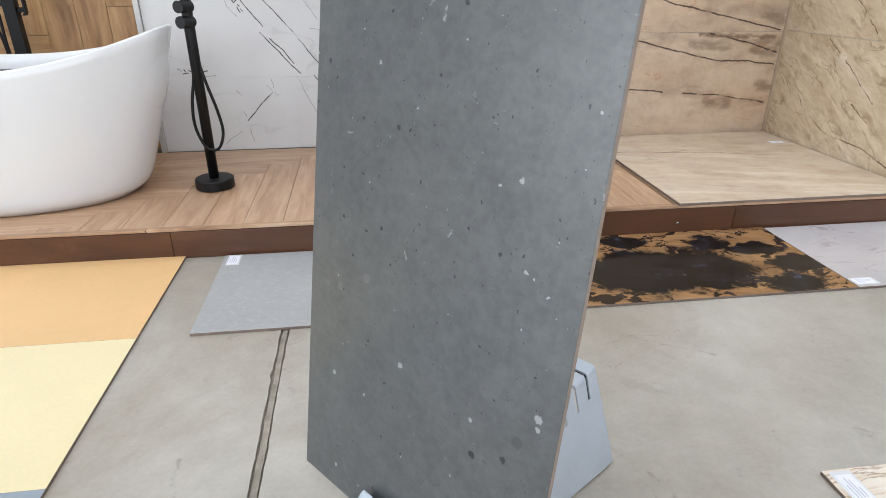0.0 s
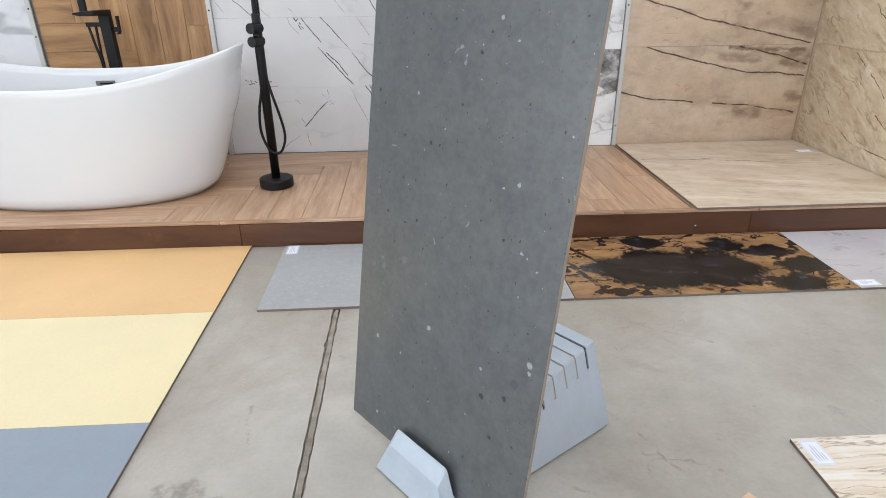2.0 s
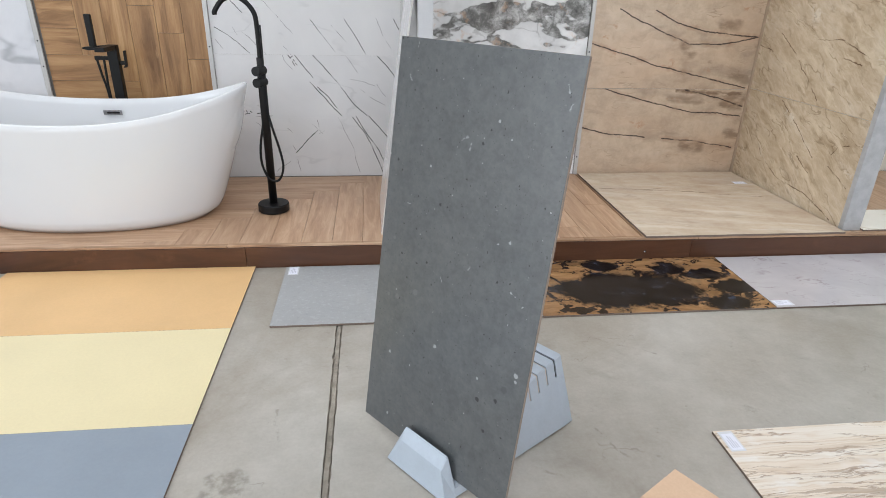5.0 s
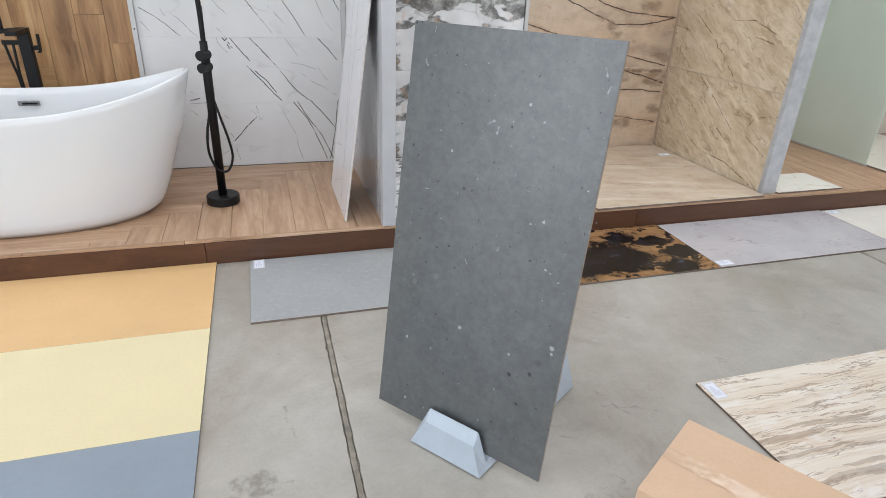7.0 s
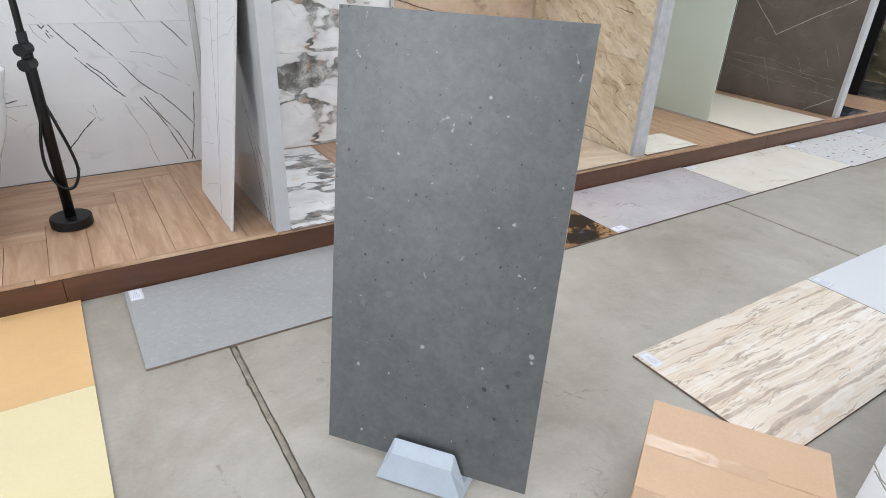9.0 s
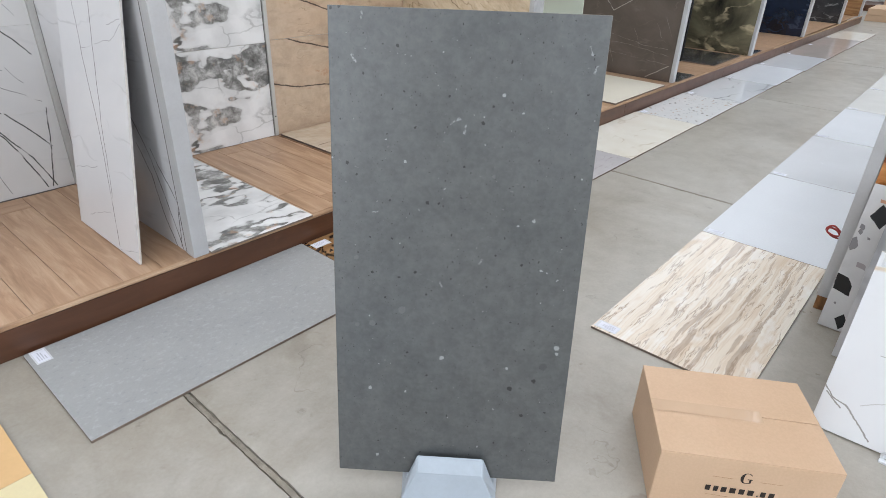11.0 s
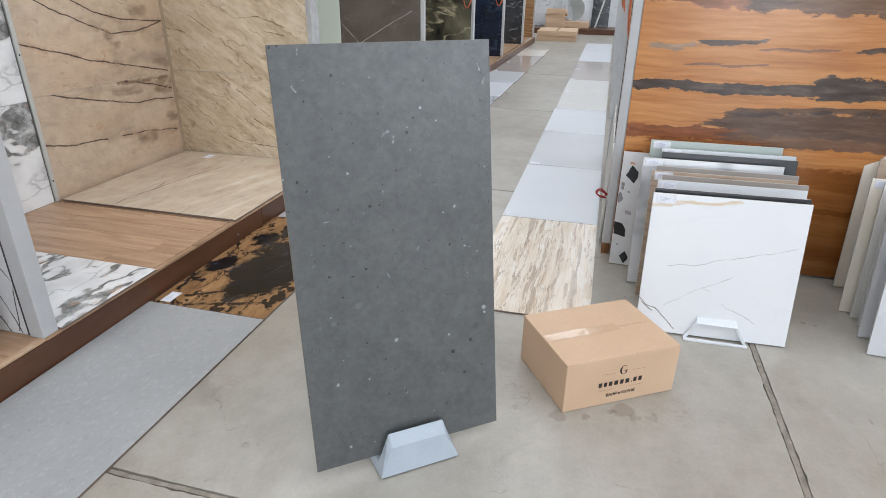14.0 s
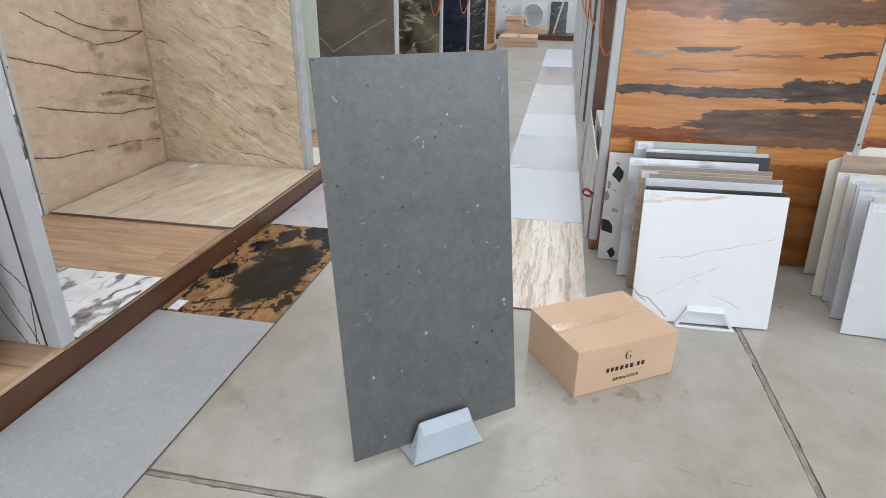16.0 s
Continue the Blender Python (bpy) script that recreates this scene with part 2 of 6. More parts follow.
CHIPS_PALE = [(0.249, 1.114, 0.0022), (0.18, 1.103, 0.002), (0.385, 1.03, 0.0051), (0.344, 0.981, 0.0028), (0.43, 0.993, 0.0026), (0.349, 0.919, 0.0026), (0.126, 0.922, 0.0026), (0.17, 0.874, 0.0046), (0.262, 0.814, 0.0028), (0.003, 0.876, 0.0038), (0.474, 0.746, 0.0051), (0.439, 0.733, 0.0029), (0.575, 0.851, 0.0026), (0.16, 0.676, 0.0026), (0.503, 0.623, 0.0039), (0.518, 0.617, 0.0026), (0.37, 0.507, 0.002), (0.509, 0.537, 0.0022), (0.544, 0.6, 0.0031), (0.087, 0.478, 0.0026), (0.272, 0.369, 0.0065), (0.44, 0.349, 0.0041), (0.561, 0.416, 0.0081), (0.562, 0.399, 0.0056), (0.11, 0.342, 0.0022), (0.087, 0.268, 0.006), (0.181, 0.263, 0.0031), (0.106, 0.055, 0.0047), (0.182, 0.05, 0.0025), (0.378, 0.102, 0.0031), (0.413, 0.224, 0.0025)]
CHIPS_FAINT = [(0.168, 0.499, 0.0094), (0.055, 0.633, 0.0058), (0.094, 0.458, 0.0077), (0.374, 0.848, 0.0038), (0.055, 0.452, 0.0058)]
FLECKS = [[(0.073, 1.188), (0.071, 1.178)], [(0.051, 1.102), (0.059, 1.086)], [(0.271, 0.964), (0.291, 0.977)], [(0.301, 0.943), (0.305, 0.96)], [(0.597, 0.745), (0.6, 0.765)],
          [(0.559, 1.136), (0.566, 1.121)], [(0.574, 1.083), (0.579, 1.099)], [(0.352, 0.633), (0.36, 0.643)], [(0.26, 0.58), (0.265, 0.568)], [(0.094, 0.748), (0.107, 0.753)]]


def make_slab():
    n = Nodes("grey_stone_porcelain", 0.3, spec=0.9)
    v = n.flat()
    w = n.flat(n.map(n.warp(n.uv(), 90, 0.009, 2), (1.25, 0.82, 1)))
    base = n.ramp(n.noise(n.uv(), 5, 6, 0.6, 0.3), (0.3, S(71, 74, 75)), (0.7, S(85, 87, 87)))
    base = n.mix(0.2, base, n.ramp(n.noise(n.uv(), 15, 6, 0.68), (0.35, S(58, 62, 64)), (0.68, S(122, 125, 124))))
    base = n.mix(0.12, base, n.ramp(n.noise(n.warp(n.uv(), 30, 0.02, 4), 60, 7, 0.72), (0.36, S(50, 54, 56)), (0.64, S(126, 129, 128))))
    flake = n.math("MULTIPLY", n.step(n.noise(n.map(n.uv(), (60, 110, 60)), 1.0, 5, 0.65), 0.66, 0.74), n.step(n.noise(n.uv(), 9, 3), 0.46, 0.6))
    base = n.mix(n.math("MULTIPLY", flake, 0.45), base, S(146, 149, 148))
    for scale, share, size, colour, mix in ((58, 0.23, 0.09, S(14, 15, 17), 0.95), (110, 0.26, 0.12, S(18, 20, 22), 0.9), (74, 0.06, 0.09, S(158, 162, 162), 0.55),
                                            (120, 0.05, 0.11, S(184, 187, 186), 0.65), (210, 0.18, 0.17, S(28, 31, 32), 0.65)):
        vo = n.voronoi(n.vec("ADD", w, (scale * 1.7, scale * 0.3, 0.0)), scale)
        r = n.add_split(vo["Color"])
        chip = n.step(n.math("DIVIDE", vo["Distance"], n.math("ADD", n.math("MULTIPLY", r[1], size), size * 0.4)), 1.08, 0.85)
        chip = n.math("MULTIPLY", chip, n.step(r[0], share + 0.001, share - 0.001))
        base = n.mix(n.math("MULTIPLY", chip, mix), base, colour)
    warp2 = n.flat(n.map(n.warp(n.uv(), 150, 0.009, 3), (1, 1, 1)))
    # the larger chips, each where it lies: dark ones from the top down, then pale ones and faint flecks
    for chips in (CHIPS_TOP, CHIPS_MID, CHIPS_LOW):
        base = n.mix(n.math("MULTIPLY", n.spots(warp2, [(x, y, r * 0.70) for x, y, r in chips]), 0.97), base, S(13, 14, 16))
    base = n.mix(n.math("MULTIPLY", n.spots(warp2, CHIPS_FAINT), 0.16), base, S(150, 153, 153))
    base = n.mix(n.math("MULTIPLY", n.spots(warp2, [(0.532, 0.36, 0.0105), (0.479, 0.292, 0.004)]), 0.55), base, S(52, 56, 57))
    base = n.mix(n.math("MULTIPLY", n.spots(warp2, [(x, y, r * 0.84) for x, y, r in CHIPS_PALE]), 0.66), base, S(178, 182, 182))
    fleck = n.lines(n.flat(n.warp(n.uv(), 110, 0.012)), FLECKS, 0.0013, 2.2)
    base = n.mix(n.math("MULTIPLY", n.math("MULTIPLY", fleck, n.step(n.noise(n.uv(), 150, 3), 0.36, 0.55)), 0.6), base, S(168, 172, 172))
    ring = n.math("ABSOLUTE", n.math("SUBTRACT", n.vec("DISTANCE", v, (0.067, 1.137, 0.0)), 0.019))
    base = n.mix(n.math("MULTIPLY", n.step(ring, 0.0022, 0.0008), 0.3), base, S(62, 65, 66))
    r = n.math("ADD", n.math("MULTIPLY", n.noise(n.uv(), 20, 5), 0.10), 0.31)
    return n.done(base, n.noise(n.uv(), 38, 6, 0.65), 0.0001, r)


def make_wood(name, dark, mid, light, rough=0.5, along="x", scale=1.0):
    """Wood-look planks; the grain runs along the piece's own x axis, and each piece differs."""
    n = Nodes(name, rough)
    v = n.map(n.shifted(40), (1.6 * scale, 14 * scale, 6)) if along == "x" else n.map(n.shifted(40), (14 * scale, 1.6 * scale, 6))
    g = n.noise(n.warp(v, 0.9, 0.9), 1.6, 8, 0.62, 0.5)
    c = n.ramp(g, (0.28, dark), (0.5, mid), (0.72, light))
    fine = n.noise(n.map(n.shifted(40), (8, 160, 8) if along == "x" else (160, 8, 8)), 1.5, 4, 0.6)
    c = n.mix(n.math("MULTIPLY", n.step(fine, 0.52, 0.75), 0.22), c, dark)
    smudge = n.step(n.noise(n.map(n.shifted(40), (2.5, 6, 3) if along == "x" else (6, 2.5, 3)), 1.4, 5, 0.6), 0.56, 0.7)
    c = n.mix(n.math("MULTIPLY", smudge, 0.4), c, tuple(x * 0.66 for x in mid))
    scuff = n.step(n.noise(n.map(n.shifted(40), (5, 22, 5) if along == "x" else (22, 5, 5)), 1.1, 5, 0.6), 0.63, 0.74)
    c = n.mix(n.math("MULTIPLY", scuff, 0.3), c, tuple(min(1, x * 1.35) for x in light))
    c = n.mix(n.math("MULTIPLY", n.rand(), 0.35), c, tuple(x * 0.72 for x in mid), "MIX")
    return n.done(c, g, 0.0006, n.math("ADD", n.math("MULTIPLY", fine, 0.2), rough - 0.1))


def make_marble(name, base, cloud, vein, scale=2.0, vein_width=0.035, strength=0.7, rough=0.12, polys=(), poly_width=0.004, poly_colour=None, turn=30.0, warpage=0.5, shift=0.0, wob=0.02, second=None, gold=(), fine=(), fine_colour=S(92, 88, 88)):
    n = Nodes(name, rough)
    v = n.vec("ADD", n.uv(), (shift, shift * 0.6, 0.0)) if shift else n.uv()
    c = n.ramp(n.noise(v, scale, 6, 0.6, 0.6), (0.32, cloud), (0.62, base))
    if strength > 0:
        w = n.warp(n.map(v, (1, 2.2, 1), turn), scale * 0.8, warpage, 5)
        f = n.math("ABSOLUTE", n.math("SUBTRACT", n.noise(w, scale * 0.8, 3, 0.5), 0.5))
        m = n.math("MULTIPLY", n.step(f, vein_width, 0.0), n.step(n.noise(v, scale * 1.7, 3), 0.42, 0.62))
        c = n.mix(n.math("MULTIPLY", m, strength), c, vein)
    if second is not None:
        m = n.step(n.noise(n.warp(v, scale * 2, 0.2), scale * 1.1, 6, 0.6), 0.64, 0.72)
        c = n.mix(n.math("MULTIPLY", m, 0.5), c, second)
    if polys:
        w = n.flat(n.warp(n.warp(n.uv(), 9, wob, 3), 60, 0.006, 4))
        m = n.lines(w, polys, poly_width, 2.1)
        m = n.math("MULTIPLY", m, n.step(n.noise(n.uv(), 11, 5), 0.26, 0.5))
        c = n.mix(n.math("MULTIPLY", m, 0.9), c, poly_colour or vein)
    if fine:
        c = n.mix(n.math("MULTIPLY", n.lines(n.flat(n.warp(n.uv(), 12, 0.03, 5)), fine, 0.0012, 2.0), n.math("MULTIPLY", n.step(n.noise(n.uv(), 14, 4), 0.3, 0.56), 0.72)), c, fine_colour)
    if gold:
        c = n.mix(n.math("MULTIPLY", n.lines(n.flat(n.warp(n.warp(n.uv(), 6, 0.03, 4), 40, 0.008, 4)), gold, 0.0042, 2.4), n.math("MULTIPLY", n.step(n.noise(n.map(n.uv(), (6, 40, 1)), 1.0, 4), 0.3, 0.6), 0.75)), c, S(208, 178, 128))
    return n.done(c, None, 0.0, n.math("ADD", n.math("MULTIPLY", n.noise(v, 9, 3), 0.08), rough - 0.03))


def make_bold_marble(name, shift=0.0, scale=1.0, spread=0.1):
    """White marble with broad ragged grey drifts, fine cracks and rust spots."""
    n = Nodes(name, 0.14)
    v = n.vec("ADD", n.uv(), (shift, shift * 0.7, shift * 0.2))
    w = n.warp(n.warp(n.map(v, (0.75, 1.7, 1), -28), 2.2 * scale, 0.30, 4), 13 * scale, 0.05, 5)
    c = n.ramp(n.noise(v, 5 * scale, 5), (0.3, S(206, 206, 206)), (0.6, S(234, 234, 234)))
    drift = n.math("ABSOLUTE", n.math("SUBTRACT", n.noise(w, 3.4 * scale, 3, 0.5), 0.5))
    wide = n.math("MULTIPLY", n.step(n.noise(n.vec("ADD", v, (4, 8, 0)), 3.0 * scale, 4), 0.40, 0.72), spread)
    body = n.math("SUBTRACT", drift, wide)
    grey = n.ramp(n.noise(n.warp(v, 9 * scale, 0.1, 4), 12 * scale, 7, 0.68), (0.32, S(58, 57, 55)), (0.46, S(104, 103, 100)), (0.56, S(160, 159, 157)), (0.68, S(214, 213, 211)))
    c = n.mix(n.math("MULTIPLY", n.step(body, 0.05, -0.01), 0.45), c, S(186, 186, 186))
    c = n.mix(n.math("MULTIPLY", n.step(body, 0.012, -0.006), 0.92), c, grey)
    crack = n.voronoi(n.warp(n.map(v, (1, 1.6, 1), 40), 4 * scale, 0.28, 5), 3.4 * scale, "DISTANCE_TO_EDGE")["Distance"]
    crack = n.math("MULTIPLY", n.step(crack, 0.022, 0.003), n.step(n.noise(n.vec("ADD", v, (1, 6, 0)), 4 * scale, 4), 0.48, 0.60))
    c = n.mix(n.math("MULTIPLY", crack, 0.35), c, S(112, 111, 108))
    rust = n.math("MULTIPLY", n.step(n.noise(n.vec("ADD", v, (7, 3, 0)), 15 * scale, 5), 0.58, 0.68), n.step(drift, 0.10, 0.04))
    c = n.mix(n.math("MULTIPLY", rust, 0.36), c, S(206, 162, 126))
    return n.done(c)


def make_black_gold():
    """Glossy black stone with broken amber fields."""
    n = Nodes("black_gold_stone", 0.14, spec=0.22)
    v = n.uv()
    w = n.warp(n.warp(n.warp(v, 3.5, 0.16, 3), 14, 0.05, 5), 45, 0.016, 5)
    far = None
    for x, y, kx, ky in ((0.50, 0.22, 1.12, 2.2), (0.93, 0.08, 3.0, 5.0), (0.44, 0.50, 3.6, 6.0), (0.96, 0.36, 3.4, 6.0), (0.80, 0.44, 5.0, 5.0), (1.06, 0.22, 4.0, 6.0)):
        d = n.vec("LENGTH", n.vec("MULTIPLY", n.vec("SUBTRACT", w, (x, y, 0.0)), (kx, ky, 0.0)))
        far = d if far is None else n.math("MINIMUM", far, d)
    dark = n.step(n.math("ADD", far, n.math("MULTIPLY", n.noise(n.warp(v, 9, 0.1, 4), 6, 8, 0.74), 0.85)), 0.885, 0.765)
    ridge = n.math("ABSOLUTE", n.math("SUBTRACT", n.noise(n.warp(n.map(v, (1, 1.5, 1), 35), 6, 0.12, 4), 3.6, 5, 0.55), 0.5))
    wide = n.math("MULTIPLY", n.step(n.noise(n.vec("ADD", v, (3, 9, 0)), 5, 3), 0.44, 0.66), 0.055)
    cracks = n.step(n.math("SUBTRACT", ridge, wide), 0.012, 0.003)
    vo = n.voronoi(n.warp(n.map(v, (1, 0.8, 1), 50), 5, 0.2, 5), 6, "DISTANCE_TO_EDGE")["Distance"]
    thin = n.math("MULTIPLY", n.step(vo, 0.02, 0.006), n.step(n.noise(v, 5, 3), 0.55, 0.62))
    lines = n.lines(n.flat(n.warp(n.warp(v, 7, 0.06, 4), 40, 0.02, 5)), [[(0.02, 0.42), (0.07, 0.24), (0.13, 0.08)], [(0.09, 0.46), (0.18, 0.33), (0.28, 0.19)], [(0.0, 0.47), (0.16, 0.55), (0.4, 0.57)], [(0.77, 0.52), (0.84, 0.33)]], 0.008, 2.0)
    thin = n.math("MAXIMUM", thin, n.math("MULTIPLY", lines, n.step(n.noise(v, 12, 4), 0.34, 0.5)))
    d = n.math("MAXIMUM", dark, n.math("MULTIPLY", n.math("MAXIMUM", cracks, thin), 0.93))
    amber = n.ramp(n.noise(n.map(w, (2, 10, 1), 8), 1.6, 7, 0.62), (0.25, S(92, 70, 48)), (0.48, S(146, 109, 73)), (0.72, S(178, 139, 98)))
    amber = n.mix(n.math("MULTIPLY", n.step(n.noise(v, 4, 5), 0.5, 0.66), 0.6), amber, S(112, 94, 70))
    black = n.ramp(n.noise(v, 13, 6, 0.65), (0.42, S(13, 12, 13)), (0.54, S(27, 25, 26)), (0.64, S(38, 39, 46)), (0.76, S(72, 78, 94)))
    amber = n.mix(n.math("MULTIPLY", n.step(n.noise(n.map(w, (5, 12, 1), 0, (2, 2, 0)), 1.0, 6, 0.65), 0.58, 0.7), 0.6), amber, S(206, 160, 108))
    return n.done(n.mix(d, amber, black))


def make_travertine():
    """Vein-cut stone, banded along x: tan, cream and white layers with ragged grey-brown bands and thin rims."""
    n = Nodes("banded_travertine", 0.22)
    w = n.warp(n.warp(n.warp(n.uv(), 1.6, 0.05, 3), 9, 0.020, 5), 34, 0.009, 5)
    layers = n.noise(n.map(w, (0.5, 18, 1), 0, (3, 1, 0)), 1.0, 4, 0.55)
    c = n.ramp(layers, (0.30, S(204, 184, 162)), (0.38, S(216, 199, 178)), (0.43, S(227, 215, 198)), (0.47, S(230, 217, 200)), (0.50, S(219, 202, 181)), (0.53, S(228, 217, 202)), (0.58, S(232, 223, 210)), (0.64, S(213, 195, 173)), (0.72, S(225, 213, 197)))
    soft = n.noise(n.map(w, (2.4, 9, 1), 0, (9, 5, 0)), 1.0, 6, 0.62)
    c = n.mix(n.math("MULTIPLY", n.step(soft, 0.52, 0.66), 0.5), c, S(212, 188, 162))
    c = n.mix(n.math("MULTIPLY", n.step(n.noise(n.map(w, (4.0, 9, 1), 0, (2, 7, 0)), 1.0, 5), 0.54, 0.64), 0.5), c, S(240, 238, 234))
    band = n.noise(n.map(w, (0.35, 13, 1), 0, (1.7, 0.4, 0)), 1.0, 3, 0.5)
    island = n.noise(n.map(w, (2.2, 38, 1), 0, (5, 2, 0)), 1.0, 6, 0.62)
    f = n.math("ADD", n.math("MULTIPLY", band, 1.05), n.math("MULTIPLY", island, 0.75))
    brown = n.ramp(n.noise(n.map(n.uv(), (9, 40, 1)), 1.0, 5), (0.35, S(152, 130, 111)), (0.7, S(186, 163, 141)))
    c = n.mix(n.math("MULTIPLY", n.step(f, 0.965, 1.0), 0.62), c, brown)
    rim = n.math("ABSOLUTE", n.math("SUBTRACT", n.noise(n.map(w, (1.6, 17, 1), 0, (4, 2, 0)), 1.2, 5, 0.6), 0.5))
    rim = n.math("MULTIPLY", n.step(rim, 0.018, 0.005), n.step(n.noise(n.map(n.uv(), (3, 9, 1)), 1.3, 3), 0.42, 0.52))
    c = n.mix(n.math("MULTIPLY", rim, 0.7), c, S(156, 134, 116))
    return n.done(c)


def make_tray():
    """Sand marble with thin streaks that run slantwise along x."""
    n = Nodes("sand_stone_tray", 0.24)
    w = n.warp(n.warp(n.uv(), 2.0, 0.10, 4), 14, 0.03, 5)
    c = n.ramp(n.noise(n.tilt(w, 11, (1.9, 5.2, 1)), 1.3, 8, 0.68), (0.3, S(182, 160, 137)), (0.5, S(200, 183, 159)), (0.7, S(215, 201, 181)))
    haze = n.step(n.noise(n.tilt(w, 11, (1.1, 3.5, 1), (3, 8, 0)), 1.2, 5), 0.5, 0.66)
    c = n.mix(n.math("MULTIPLY", haze, 0.45), c, S(196, 182, 168))
    for move, turn, amount in (((2, 5, 0), 11, 0.34), ((8, 1, 0), 15, 0.24)):
        e = n.math("ABSOLUTE", n.math("SUBTRACT", n.noise(n.tilt(w, turn, (0.8, 4.2, 1), move), 1.0, 4, 0.5), 0.5))
        c = n.mix(n.math("MULTIPLY", n.math("MULTIPLY", n.step(e, 0.014, 0.001), n.step(n.noise(n.tilt(n.uv(), 11, (1.2, 5, 1), move), 1, 3), 0.44, 0.62)), amount), c, S(126, 106, 90))
    c = n.mix(0.3, c, n.ramp(n.noise(n.warp(n.uv(), 9, 0.08, 5), 8, 7, 0.7), (0.34, S(198, 172, 152)), (0.64, S(226, 214, 196))))
    vein = n.lines(n.flat(n.warp(n.uv(), 7, 0.07, 5)), [[(0.03, 0.82), (0.3, 0.8), (0.61, 0.745), (0.9, 0.66), (1.13, 0.61)], [(0.3, 0.8), (0.5, 0.82)]], 0.0035, 2.4)
    c = n.mix(n.math("MULTIPLY", n.math("MULTIPLY", vein, n.step(n.noise(n.uv(), 8, 4), 0.36, 0.56)), 0.75), c, S(120, 98, 80))
    pale = n.step(n.noise(n.tilt(w, 11, (1.3, 11, 1), (7, 1, 0)), 1.2, 5), 0.54, 0.7)
    c = n.mix(n.math("MULTIPLY", pale, 0.5), c, S(226, 217, 201))
    return n.done(c)


def make_gold_beige(name, polys, shift):
    """Tan marble: fine slanting streaks of cream and brown, broken thin veins and a few white clouds."""
    n = Nodes(name, 0.22)
    w = n.warp(n.warp(n.vec("ADD", n.uv(), (shift, shift * 0.7, 0.0)), 3.0, 0.12, 4), 16, 0.03, 6)
    c = n.ramp(n.noise(n.tilt(w, 30, (1.7, 5.5, 1)), 1.5, 9, 0.68), (0.32, S(170, 147, 119)), (0.43, S(193, 172, 143)), (0.53, S(207, 188, 161)), (0.64, S(222, 208, 186)))
    streak = n.step(n.noise(n.tilt(w, 33, (1.6, 10, 1), (4, 2, 0)), 1.6, 7, 0.65), 0.53, 0.62)
    c = n.mix(n.math("MULTIPLY", streak, 0.55), c, S(228, 214, 186))
    murk = n.step(n.noise(n.tilt(w, 30, (1.9, 5.5, 1), (11, 6, 0)), 1.3, 8, 0.7), 0.54, 0.65)
    c = n.mix(n.math("MULTIPLY", murk, 0.6), c, S(150, 126, 98))
    c = n.mix(0.28, c, n.ramp(n.noise(n.tilt(w, 30, (10, 22, 1)), 1.0, 7, 0.72), (0.34, S(156, 134, 106)), (0.64, S(226, 214, 192))))
    for turn, move in ((34, (2, 9, 0)), (24, (7, 3, 0))):
        e = n.math("ABSOLUTE", n.math("SUBTRACT", n.noise(n.tilt(w, turn, (1.0, 3.6, 1), move), 1.5, 4, 0.5), 0.5))
        c = n.mix(n.math("MULTIPLY", n.math("MULTIPLY", n.step(e, 0.012, 0.001), n.step(n.noise(n.vec("ADD", n.uv(), move), 6, 4), 0.46, 0.6)), 0.5), c, S(122, 98, 72))
    main = n.lines(n.flat(n.warp(n.warp(n.uv(), 9, 0.035, 3), 50, 0.012, 5)), polys, 0.0019, 2.3)
    c = n.mix(n.math("MULTIPLY", n.math("MULTIPLY", main, n.step(n.noise(n.uv(), 13, 5), 0.34, 0.56)), 0.85), c, S(92, 68, 46))
    white = n.math("MULTIPLY", n.step(n.noise(n.vec("ADD", n.uv(), (5, 1, 0)), 2.2, 2), 0.58, 0.68), n.step(n.noise(n.warp(n.uv(), 12, 0.06, 4), 11, 5, 0.6), 0.54, 0.64))
    c = n.mix(n.math("MULTIPLY", white, 0.7), c, S(236, 230, 216))
    return n.done(c, None, 0.0, n.math("ADD", n.math("MULTIPLY", n.noise(n.uv(), 9, 3), 0.1), 0.18))


